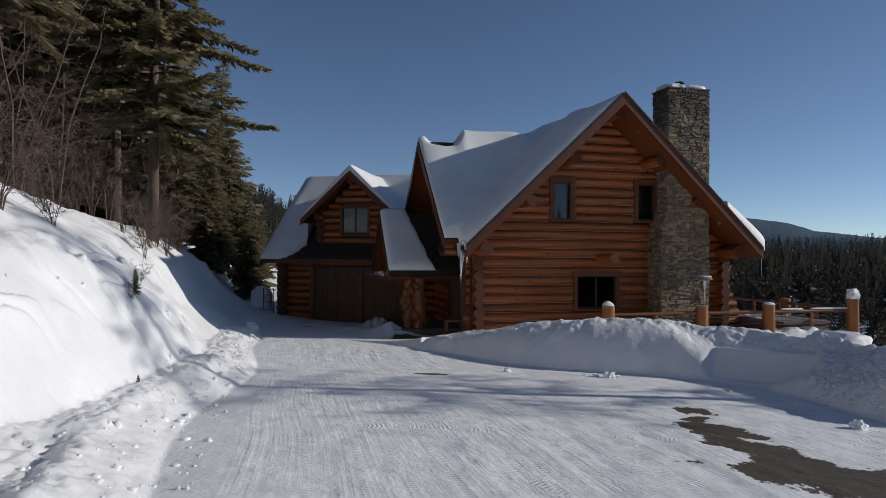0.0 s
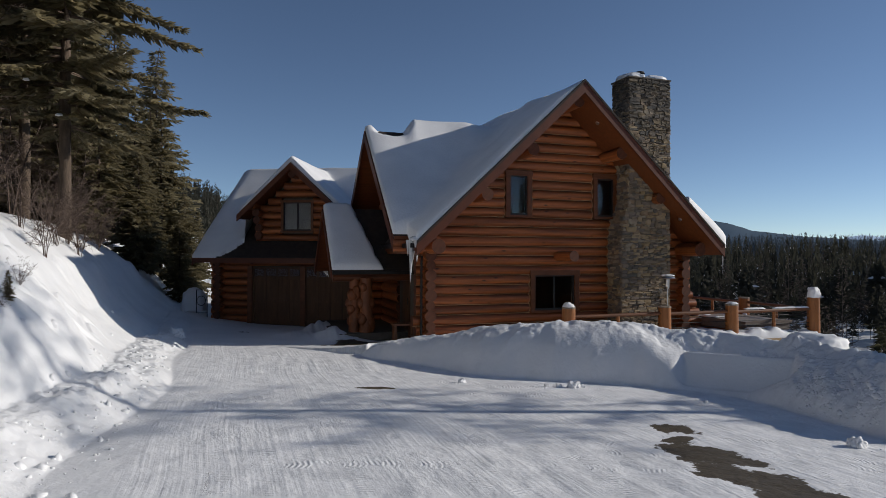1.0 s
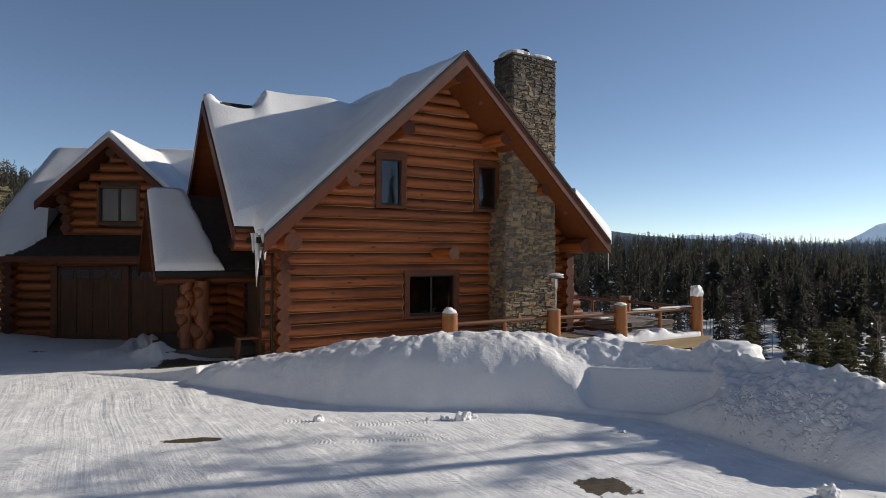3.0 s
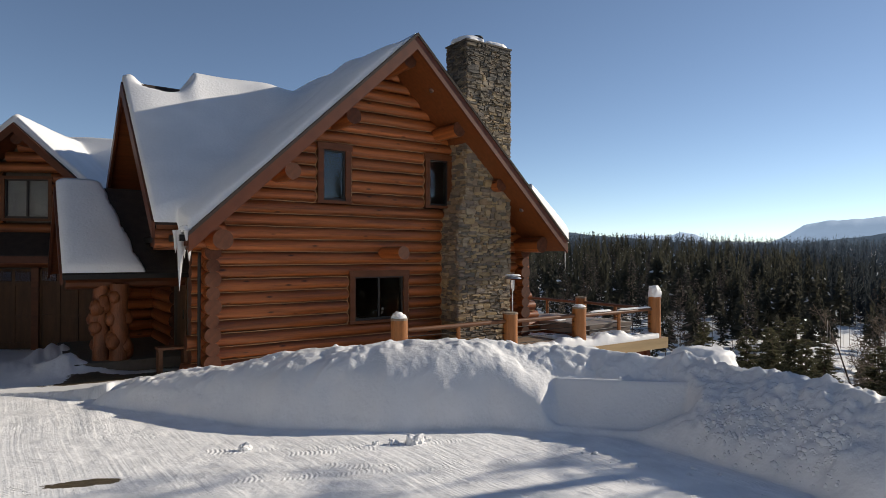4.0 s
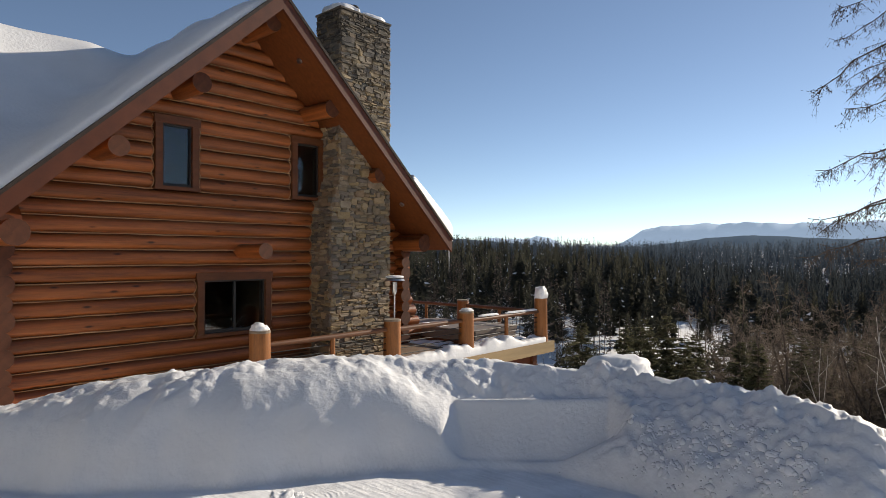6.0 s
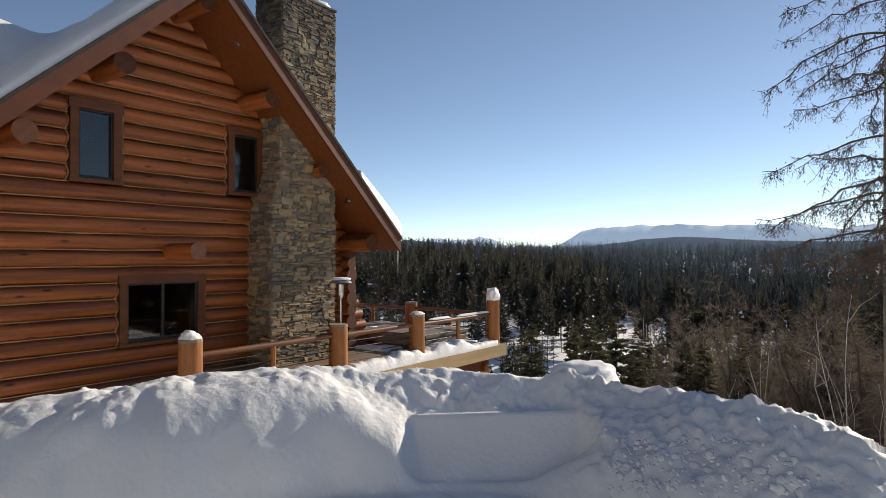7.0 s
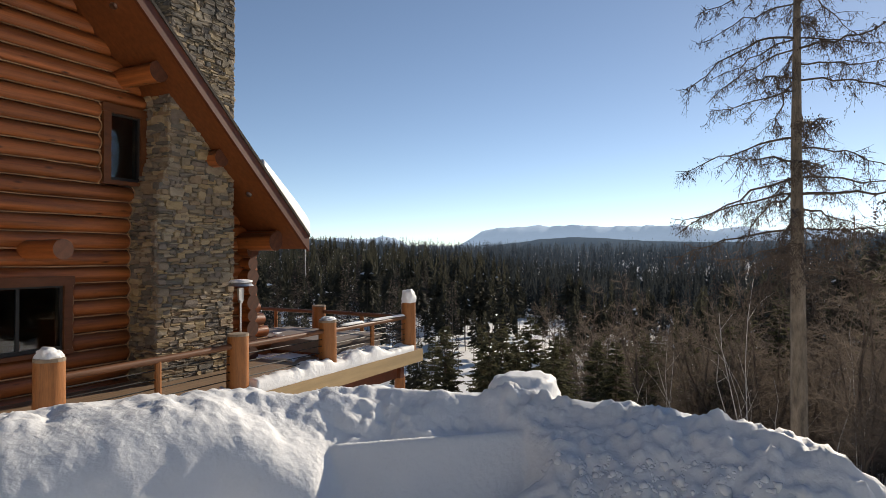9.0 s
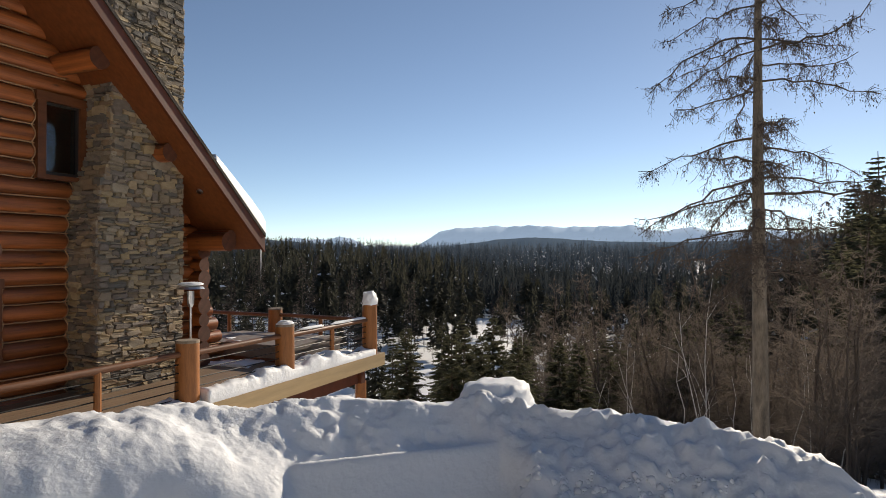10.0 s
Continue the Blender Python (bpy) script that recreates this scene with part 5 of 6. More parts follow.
# near conifers with limbs and needle sprays
def limb_conifer(seed, h, spread, bare, dead=0.0, dense=1.0, size=1.0):
    rng = np.random.default_rng(seed)
    trunk = Build()
    ks = 9
    bend = rng.uniform(-0.15, 0.15, (ks, 2))
    pts = [(bend[i, 0] * i / ks, bend[i, 1] * i / ks, h * i / (ks - 1) - (0.6 if i == 0 else 0)) for i in range(ks)]
    trunk.tube(pts, [0.0105 * h * (1 - 0.93 * i / (ks - 1)) + 0.01 for i in range(ks)], 9, True, 0, None, 0.05, seed)
    sprays, wood = [], []
    z = h * bare
    while z < h * 0.985:
        f = (z - h * bare) / (h - h * bare)
        length = spread * (1 - f) ** 0.7 * (0.45 + 0.55 * min(1, f * 6 + 0.4)) + 0.15
        for _ in range(int(rng.integers(4, 7))):
            a, L = rng.uniform(0, 2 * math.pi), length * rng.uniform(0.55, 1.15)
            d, n = np.array([math.cos(a), math.sin(a), 0]), np.array([-math.sin(a), math.cos(a), 0])
            rise = rng.uniform(-0.25, 0.12) + 0.35 * f
            droop = rng.uniform(0.15, 0.4)
            def on(t):
                return d * (L * t) + np.array([0, 0, z + L * (rise * t - droop * t * t + 0.12 * t**4)])
            p0, p1, p2 = on(0), on(0.5), on(1.0)
            w = 0.012 + 0.012 * L
            for q0, q1, ww in ((p0, p1, w), (p1, p2, w * 0.6)):
                wood += [[q0 + n * ww, q0 - n * ww, q1], [q0 + (0, 0, ww), q0 - (0, 0, ww), q1]]
            if rng.uniform() < dead:
                continue
            m = int((12 + 20 * L) * dense)
            t = 0.18 + 0.82 * (np.arange(m) + rng.uniform(size=m)) / m
            c = d * (L * t)[:, None] + np.column_stack([np.zeros(m), np.zeros(m), z + L * (rise * t - droop * t * t + 0.12 * t**4)])
            side = np.where(np.arange(m) % 2, -1, 1)
            out = d * rng.uniform(0.25, 0.8, m)[:, None] + n * (side * rng.uniform(0.4, 1.0, m))[:, None]
            out /= np.linalg.norm(out, axis=1)[:, None]
            sl = (size * (0.13 + 0.14 * L * (1 - t * 0.7)) * rng.uniform(0.5, 1.25, m))[:, None]
            flat = np.array([0, 0, 1.0])
            e = c + out * sl + flat * sl * rng.uniform(-0.6, 0.12, m)[:, None]
            v, up = np.cross(out, flat) * sl * 0.10, flat * sl * rng.uniform(-0.16, 0.16, m)[:, None]
            mid = c + (e - c) * 0.5
            sprays += [np.stack([c, mid + v + up, e], 1), np.stack([c, e, mid - v - up], 1)]
        z += h * rng.uniform(0.014, 0.024)
    return trunk.mesh("trunk", BARK, smooth=True), pack("crown", np.concatenate(sprays), NEEDLE), pack("branchwork", wood, TWIG)


def plant(name, label, cat, group, meshes, x, y, z=None, turn=0.0, scale=1.0):
    t = thing(name, label, cat, group, m=Matrix.Translation((x, y, (ground_at(x, y) if z is None else z) - 0.1)) @ pose(0, 0, 0, 0, 0, turn) @ Matrix.Scale(scale, 4))
    for n, me_ in meshes:
        tagged(part(n, me_, (), t), kind="stuff" if n in ("branchwork", "foliage") else "")
    return t


fir_kinds = [list(zip(("trunk", "crown", "branchwork"), limb_conifer(700 + k, h, s, b, dd, de, si))) for k, (h, s, b, dd, de, si) in enumerate([(19, 4.2, 0.20, 0.03, 3.6, 1.05), (15, 3.0, 0.06, 0.0, 2.2, 1.35), (20, 3.4, 0.28, 0.10, 3.0, 1.05), (11, 2.5, 0.04, 0.0, 2.4, 1.35), (19, 3.7, 0.15, 0.0, 0.55, 2.4), (15, 3.0, 0.06, 0.0, 0.55, 2.4)])]
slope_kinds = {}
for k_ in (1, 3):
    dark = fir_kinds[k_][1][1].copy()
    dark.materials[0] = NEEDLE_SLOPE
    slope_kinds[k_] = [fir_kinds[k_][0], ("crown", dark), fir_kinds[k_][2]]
rt = random.Random(5)
FIRS = [(-13.3, 4.9, 0, 1.0), (-15.8, 8.5, 2, 0.95), (-17.5, 3.0, 0, 1.0), (-16.3, -2.0, 2, 1.0), (-19.5, -3.5, 0, 1.05), (-20.0, 8.0, 1, 1.1), (-15.5, 14.5, 1, 1.05), (-18.0, 15.0, 0, 1.0),
        (-22, 1, 2, 1.1), (-24, 10, 0, 1.1), (-25, 18, 1, 1.2), (-13.2, 24, 3, 0.9), (-15.5, 20.5, 1, 0.95), (-19, 25, 1, 1.1), (-16.0, 31, 3, 1.15), (-13.5, 37, 3, 1.15), (-22, 34, 1, 1.1), (-26, 26, 0, 1.0),
        (-20.5, -9, 2, 1.0), (-24, -6, 1, 1.1), (-28, 2, 0, 1.1), (-30, 14, 1, 1.1), (-18.5, -13, 0, 0.95), (-22, -14, 1, 1.1), (-18.6, 5.8, 1, 1.0), (-21, 4.5, 0, 1.1), (-23, 14, 1, 1.15), (-20.2, 12, 1, 1.0), (-26, -11, 1, 1.2), (-27, 7, 1, 1.2), (-21.5, 19.5, 0, 1.0), (-23.5, -2, 1, 1.2), (-17.8, 19, 1, 0.9), (-17, 58, 1, 1.2), (-12.0, 13.5, 3, 0.55), (-12.9, 16.5, 1, 0.62), (-11.9, 18.5, 3, 0.6), (-13.6, 12.6, 1, 0.6), (-12.1, 22.0, 3, 0.90), (-10.7, 17.2, 3, 0.45), (-10.2, 20.5, 3, 0.6), (-10.0, 25, 3, 0.5)]
for x, y, k, s in FIRS:
    plant("fir_tree", "tall dark green fir on the snowy bank" if k in (0, 2) else "bushy green fir rising from the snow", "tree", "firs on the bank", fir_kinds[k if x > -21 and y < 26 else 4 + k % 2], x + rt.uniform(-0.4, 0.4), y, None, rt.uniform(0, 360), s * rt.uniform(0.92, 1.08))
forest("upper_forest", "dark conifers higher on the bank", 260, 40, 150, -62, -12, 12, 19, 22, 7, NEEDLE_FAR, 8, 0.6, 0.0, lambda x, y: (x < -24) | (y > 62), brown=0.0)
forest("ridge_forest", "dark wooded ridge with snow between beyond the garage", 1000, 120, 430, -18, 6, 11, 18, 10, 6, NEEDLE_FAR, 15, 0.6, -0.2, brown=0.0)
forest("rear_forest", "dark conifers round the drive behind", 440, 34, 95, 130, 300, 12, 19, 20, 7, NEEDLE_FAR, 12, 0.5, 0.0, brown=0.0)
forest("bank_forest", "dark conifers standing close on the snowy bank", 150, 24, 58, -55, -14, 11, 19, 24, 9, NEEDLE_FAR, 21, 0.6, 0.0, lambda x, y: (x < -19) & (y > -14), low=0.2, brown=0.0)
forest("hill_forest", "tall dark conifers and bare larches on the slope beyond the larch", 190, 50, 115, 90, 114, 10, 17, 34, 10, NEEDLE_FAR, 23, 0.6, 0.0, low=0.15, brown=0.45, flecks=0.02)
# firs below the deck and beyond the berm
for x, y, k, s in [(18.5, -1.0, 3, 0.50), (21.5, -2.2, 3, 0.55), (25, -3.0, 3, 0.6), (23, 2, 1, 0.45), (28, 0.5, 1, 0.5), (30, -4.5, 1, 0.45), (34, -1.5, 1, 0.5), (38, 6, 1, 0.6), (40, -8, 1, 0.5), (44, -3, 1, 0.6), (37, -5.5, 1, 0.5),
                   (16.5, -4.8, 3, 0.36), (15.6, -6.3, 3, 0.33), (18.6, -5.6, 3, 0.42), (17.8, -3.2, 3, 0.45), (20.5, -7.2, 3, 0.42), (19.5, -4.2, 3, 0.5), (22.5, -6.0, 3, 0.5), (26, -7.5, 1, 0.42), (31, -10.5, 1, 0.5), (35, -11.5, 1, 0.55), (38, -13, 1, 0.65), (33, -7, 1, 0.45), (38, -18.5, 1, 0.8), (46, -20, 1, 0.9), (34.5, -19.2, 1, 0.88), (37, -20.8, 1, 0.95), (40.5, -20.2, 1, 0.9), (33, -20.8, 1, 0.85), (43.5, -22.5, 1, 1.0), (47, -21.2, 1, 1.08), (51, -23, 1, 1.15), (55, -22.4, 1, 1.2), (45, -23.6, 1, 1.05), (58, -24.6, 1, 1.25)]:
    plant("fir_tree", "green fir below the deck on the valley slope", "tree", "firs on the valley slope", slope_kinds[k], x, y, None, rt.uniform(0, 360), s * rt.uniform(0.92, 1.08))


# bare brushwood
def bare_tree(seed, h, stems, branches, twigs, lean=0.15, spread=0.45, thick=0.007, crook=0.02, limbs=0):
    rng = np.random.default_rng(seed)
    wood, fine = Build(), []
    for s in range(stems):
        a = rng.uniform(0, 2 * math.pi)
        lx, ly = math.cos(a) * lean * h * rng.uniform(0.3, 1.3), math.sin(a) * lean * h * rng.uniform(0.3, 1.3)
        hh = h * rng.uniform(0.7, 1.0)
        pts = [np.array([lx * t**1.4 + rng.uniform(-crook, crook) * h * min(t, 0.6), ly * t**1.4 + rng.uniform(-crook, crook) * h * min(t, 0.6), hh * t - (0.4 if t == 0 else 0)]) for t in np.linspace(0, 1, 6)]
        wood.tube(pts, [thick * h * (1 - 0.85 * t) / stems**0.35 + 0.004 for t in np.linspace(0, 1, 6)], 5, False, 0)
        for _ in range(limbs):
            i = int(rng.integers(2, 5))
            a2, L2 = rng.uniform(0, 2 * math.pi), h * rng.uniform(0.10, 0.26)
            d2 = np.array([math.cos(a2) * 0.6, math.sin(a2) * 0.6, 0.8])
            k2 = rng.uniform(-0.12, 0.12, (2, 3)) * L2
            r2 = thick * h * 0.42 / stems**0.35
            wood.tube([pts[i], pts[i] + d2 * L2 * 0.5 + k2[0], pts[i] + d2 * L2 + k2[1]], [r2, r2 * 0.6, 0.004], 4, False, 0)
        for _ in range(branches):
            t = rng.uniform(0.18, 0.98)
            i = min(int(t * 5), 4)
            p = pts[i] + (pts[i + 1] - pts[i]) * (t * 5 - i)
            az, L = rng.uniform(0, 2 * math.pi), spread * h * (1.05 - t) * rng.uniform(0.35, 1.0) + 0.15
            d = np.array([math.cos(az), math.sin(az), rng.uniform(0.0, 0.8)])
            d /= np.linalg.norm(d)
            q = p + d * L
            w = 0.004 + 0.005 * L
            n = np.cross(d, rng.normal(size=3))
            n /= np.linalg.norm(n)
            fine += [[p + n * w, p - n * w, q], [p + np.cross(n, d) * w, p - np.cross(n, d) * w, q]]
            for _ in range(twigs):
                u = rng.uniform(0.15, 1.0)
                c = p + d * L * u
                o = d * 0.7 + rng.normal(size=3) * 0.55
                o /= np.linalg.norm(o)
                l2 = rng.uniform(0.25, 0.6) * (0.25 + 0.5 * L)
                k = np.cross(o, rng.normal(size=3))
                k /= np.linalg.norm(k)
                fine.append([c + k * 0.006, c - k * 0.006, c + o * l2])
    return wood, fine


def bare_kind(seed, h, stems, branches, twigs, bark, twig=None, **kw):
    w, f = bare_tree(seed, h, stems, branches, twigs, **kw)
    return [("stem", w.mesh("stem", bark, smooth=True)), ("crown", pack("crown", f, twig or TWIG))]


brush = [bare_kind(800 + k, 7.5, 2, 50, 15, BRUSH_TWIG, BRUSH_TWIG, lean=0.2, spread=0.36, crook=0.035, thick=0.0075) for k in range(4)]
bank_brush = [bare_kind(860 + k, 7.5, 3, 26, 9, BANK_TWIG, BANK_TWIG, lean=0.22, spread=0.36, crook=0.035, thick=0.0075) for k in range(3)]
birch = [bare_kind(820 + k, 9.0, 1 + k % 2, 22, 12, BIRCH, BRUSH_TWIG, lean=0.07, spread=0.2, thick=0.0045, crook=0.03, limbs=2) for k in range(4)]
shrub = [bare_kind(840 + k, 2.2, 9, 9, 9, BANK_TWIG, BANK_TWIG, lean=0.5, spread=0.35) for k in range(3)]
rt = random.Random(9)
spots = []
while len(spots) < 140:
    az, r = radians(rt.uniform(76, 103)), rt.uniform(27, 58)
    x, y = -2.6 + r * math.sin(az), -11.7 + r * math.cos(az)
    if x > 14:
        spots.append((x, y))
spots += [(17.5, -15.2), (19, -15.6), (21, -16.2), (20, -14.9), (23, -16.4), (22, -15.3), (25, -16.9), (26, -16.0), (18.2, -14.6), (28, -17.3), (24, -15.4)]
for i, (x, y) in enumerate(spots):
    plant("bare_tree", "leafless brown thicket tree on the snowy slope", "tree", "thicket on the slope", brush[i % 4], x, y, None, rt.uniform(0, 360), rt.uniform(0.8, 1.3) * (1.15 if y > -12.5 and x > 22 else 1.0))
for i, (x, y, s, tilt) in enumerate([(21.2, -4.2, 0.65, 4), (20.5, -5.2, 0.76, -6), (21.9, -6.8, 0.53, 24), (23.0, -7.4, 0.47, -18), (22.3, -9.6, 0.76, 10), (23.8, -10.1, 0.65, -32), (24.3, -10.9, 0.75, -14), (21.8, -11.6, 0.92, -4), (22.3, -12.6, 0.66, 12), (23.3, -13.3, 0.73, -9), (22.7, -14.1, 0.69, 16), (23.1, -15.1, 0.73, -5), (22.0, -15.7, 0.63, 8), (24.1, -8.4, 0.79, 3), (23.6, -5.6, 0.73, -3), (24.3, -12.0, 0.80, 14)]):
    t = plant("birch_tree", "thin leaning birch with white bark", "tree", "birches", birch[i % 4], x, y, None, rt.uniform(0, 360), s)
    t.matrix_basis = t.matrix_basis @ pose(0, 0, 0, tilt * 0.5, tilt * 0.6, 0)
for i, (x, y, s) in enumerate([(-13.2, -12.2, 1.0), (-13.0, -9.0, 0.9), (-12.4, -8.2, 0.6), (-13.2, -6.2, 0.8), (-12.3, -1.0, 0.8), (-12.7, 1.5, 1.0), (-12.4, 3.2, 0.9), (-12.9, 6.0, 0.8), (-13.5, 7.0, 1.1), (-12.9, 8.8, 0.8), (-13.2, 10.5, 1.0),
                                   (-14.5, -10.5, 1.5), (-15, -6, 1.5), (-15.5, -1.5, 1.5), (-14.6, 2.0, 1.3), (-14.2, 6.5, 1.4), (-14.5, 10.5, 1.3), (-16, 5, 1.6), (-13.0, -14.8, 1.3), (-11.0, -7.6, 0.25), (-10.9, -8.8, 0.22), (-13.2, 0.2, 0.9), (-12.9, 3.9, 0.9)]):
    plant("bare_shrub", "leafless shrub poking out of the snowy bank", "shrub", "shrubs on the bank", shrub[i % 3], x, y, None, rt.uniform(0, 360), s)
for i, (x, y, s) in enumerate([(-15.8, -8.5, 0.9), (-17.2, -5.5, 1.1), (-14.8, -3.5, 0.9), (-15.2, 0.5, 1.0), (-17, 10.5, 1.0), (-14.4, 12.0, 0.8), (-18.5, 0, 1.2), (-16.5, 2.2, 1.0), (-15.0, 5.5, 0.9), (-16.8, 7.0, 1.0), (-18.2, 11.5, 1.1), (-16.2, 13.2, 0.9), (-19, 17, 1.1), (-17.0, -0.5, 1.0), (-18.8, 4.0, 1.1), (-15.8, 17.5, 0.9), (-19.2, 8.8, 1.0), (-16.4, -3.6, 1.0), (-18, -8, 1.1)]):
    plant("bare_tree", "leafless grey-brown sapling on the bank", "tree", "saplings on the bank", bank_brush[i % 3], x, y, None, rt.uniform(0, 360), s)


# larch without needles
def larch_meshes(seed, h, reach):
    rng = np.random.default_rng(seed)
    trunk = Build().tube([(0, 0, -1.0), (0, 0, 1.0), (0.03, 0, 5), (0.02, 0.03, 9), (0, 0, 13), (0, 0, h)], [0.225, 0.21, 0.175, 0.135, 0.08, 0.02], 14, True, 0, None, 0.05, seed)
    limbs, fine = Build(), []
    def sliver(p, q, w):
        k = np.cross(q - p, rng.normal(size=3))
        k *= w / (np.linalg.norm(k) + 1e-9)
        fine.append([p + k, p - k, q])

    def shoots(p, q, count):
        """Short spur shoots and hanging twiglets along a stretch of branch."""
        for _ in range(count):
            c = p + (q - p) * rng.uniform()
            g = rng.normal(size=3) * (0.45 if rng.uniform() < 0.5 else 1.0) + np.array([0, 0, -0.8])
            q = c + g / np.linalg.norm(g) * rng.uniform(0.04, 0.26)
            sliver(c, q, 0.006)
            if rng.uniform() < 0.22:
                sliver(q + np.array([0, 0, 0.035]), q - np.array([0, 0, 0.02]), 0.017)

    z, turn = 5.7, 0.0
    while z < h - 0.5:
        f = (z - 5.7) / (h - 5.7)
        for _ in range(int(rng.integers(1, 4))):
            turn += 2.4 + rng.uniform(-0.5, 0.5)
            L = reach * min(1.0, 0.62 + 2.5 * f) * (1 - f) ** 0.4 * rng.uniform(0.6, 1.0)
            d, n = np.array([math.cos(turn), math.sin(turn), 0]), np.array([-math.sin(turn), math.cos(turn), 0])
            rise, sag, lift, bow = rng.uniform(-0.10, 0.16), rng.uniform(0.25, 0.65), rng.uniform(0.05, 0.34), rng.uniform(-0.25, 0.25)
            kink = rng.normal(size=(10, 3)) * 0.014 * L
            def on(t):
                i = min(int(t * 9), 8)
                k = kink[i] + (kink[i + 1] - kink[i]) * (t * 9 - i)
                return d * (L * t) + n * (bow * L * t * t) + np.array([0, 0, z + L * (rise * t - sag * t * t + lift * t**4)]) + k * min(1, t * 3)
            ts = np.linspace(0, 1, 10)
            limbs.tube([on(t) for t in ts], [0.006 + 0.0088 * L * (1 - 0.9 * t) for t in ts], 5, False, 0)
            for t0, t1 in zip(ts[1:], ts[2:]):
                shoots(on(t0), on(t1), int(8 * L))
            for k in range(int(4.2 * L)):
                t = rng.uniform(0.18, 0.97)
                p, side = on(t), -1 if k % 2 else 1
                l2 = rng.uniform(0.3, 1.0) * (1.15 - 0.6 * t)
                o = d * rng.uniform(0.2, 0.9) + n * side * rng.uniform(0.3, 1.0) + np.array([0, 0, rng.uniform(-1.1, 0.15)])
                o /= np.linalg.norm(o)
                m, e = p + o * l2 * 0.5, p + o * l2 + np.array([0, 0, rng.uniform(-0.25, 0.3) * l2])
                limbs.tube([p, m, e], [0.010, 0.007, 0.003], 4, False, 0)
                shoots(p, m, int(14 * l2) + 2)
                shoots(m, e, int(18 * l2) + 2)
                for _ in range(int(8 * l2)):
                    c = p + (e - p) * rng.uniform(0.2, 1.0)
                    g = o * rng.uniform(0.0, 0.8) + rng.normal(size=3) * 0.4 + np.array([0, 0, -0.6])
                    q = c + g / np.linalg.norm(g) * rng.uniform(0.15, 0.45)
                    sliver(c, q, 0.006)
                    shoots(c, q, 3)
        z += rng.uniform(0.22, 0.52)
    return [("trunk", trunk.mesh("trunk", LARCH_BARK, smooth=True)), ("crown", limbs.mesh("crown", LARCH_TWIG, smooth=True)), ("foliage", pack("foliage", fine, LARCH_TWIG))]


larch = larch_meshes(31, 18.5, 4.3)
plant("larch_tree", "tall bare larch with drooping twiggy limbs", "tree", "larches", larch, 15.6, -12.95, None, 40)
# ---- chimney crown, stonework ----
rs = random.Random(77)


def stone_mesh(w, h, d, seed):
    """One ledge stone: an uneven flat block with its edges broken, facing -y."""
    r = random.Random(seed)
    j = lambda a: r.uniform(-a, a)
    k = min(0.35 * h, 0.12 * w) * r.uniform(0.3, 1.0)
    ring = [(j(0.02) - w / 2 + k, j(0.014) - h / 2), (j(0.2) * w, -h / 2 + j(0.016)), (w / 2 - k + j(0.02), j(0.014) - h / 2), (w / 2 + j(0.014), j(0.25) * h), (w / 2 - k + j(0.025), h / 2 + j(0.014)), (j(0.2) * w, h / 2 + j(0.016)), (-w / 2 + k + j(0.025), h / 2 + j(0.014)), (-w / 2 + j(0.014), j(0.25) * h)]
    b = Build()
    n = len(ring)
    ins = min(0.012, h * 0.14)
    top = [(x * (1 - 2 * ins / w), z * (1 - 2 * ins / h)) for x, z in ring]
    verts = [(x, 0.06, z) for x, z in ring] + [(x, -d * 0.45, z) for x, z in ring] + [(x, -d + j(0.014), z) for x, z in top]
    faces = [(k * n + i, k * n + (i + 1) % n, (k + 1) * n + (i + 1) % n, (k + 1) * n + i) for k in range(2) for i in range(n)] + [tuple(range(2 * n, 3 * n))]
    b.add(verts, faces)
    return b


def left_edge(z):
    return float(np.interp(z, [-2, 3.5, 4.1, 4.7, 10], [5.56, 5.56, 5.66, CH_X0, CH_X0]))


stone_parts, rest = 0, Build()
z, n = -1.2, 0
while z < CH_TOP - 0.05:
    h = rs.choice((0.045, 0.055, 0.06, 0.07, 0.085, 0.10, 0.12)) * rs.uniform(0.9, 1.1)
    h = min(h, CH_TOP - z)
    for face in range(3):       # front, left side, right side above the roof
        e0 = left_edge(z + h / 2)
        span = (CH_X1 - e0) if face == 0 else ((-CH_Y0 + (0.0 if z < 6 else 0.14)))
        if face == 2 and z < 4.2:
            continue
        u = 0.0
        while u < span - 0.01:
            w = min(rs.uniform(0.13, 0.50) * (0.6 + 3.2 * h), span - u)
            if span - u - w < 0.07:
                w = span - u
            d = rs.uniform(0.028, 0.064)
            hh = h + 0.002 if rs.random() < 0.78 or z > 8.9 else min(h * 2.0, 0.19)
            d = d + 0.012 * (hh > h + 0.01)
            wb, n = w - 0.004, n + 1
            if face == 0:
                m = Matrix.Translation((e0 + u + w / 2, CH_Y0 + 0.03, z + h / 2))
            elif face == 1:
                m = Matrix.Translation((e0 + 0.03, -u - w / 2 + (0.0 if z < 6 else 0.14), z + h / 2)) @ pose(0, 0, 0, 0, 0, -90)
            else:
                m = Matrix.Translation((CH_X1 - 0.03, -u - w / 2 + 0.14, z + h / 2)) @ pose(0, 0, 0, 0, 0, 90)
            m = m @ pose(0, 0, rs.uniform(-0.014, 0.014), 0, rs.uniform(-6, 6), 0)
            b = stone_mesh(max(wb, 0.03), max(hh, 0.03), d, n)
            if face == 0 and 1.4 < z < 5.0 and stone_parts < 300:
                stone_parts += 1
                part("stone", b, STONE, chimney, m=m)
            else:
                rest.add([m @ Vector(p) for p in b.v], b.f)
            u += w
    z += h
tagged(part("stonework", rest, STONE_FAR, chimney, "stacked tan and grey ledge stones"), kind="stuff")
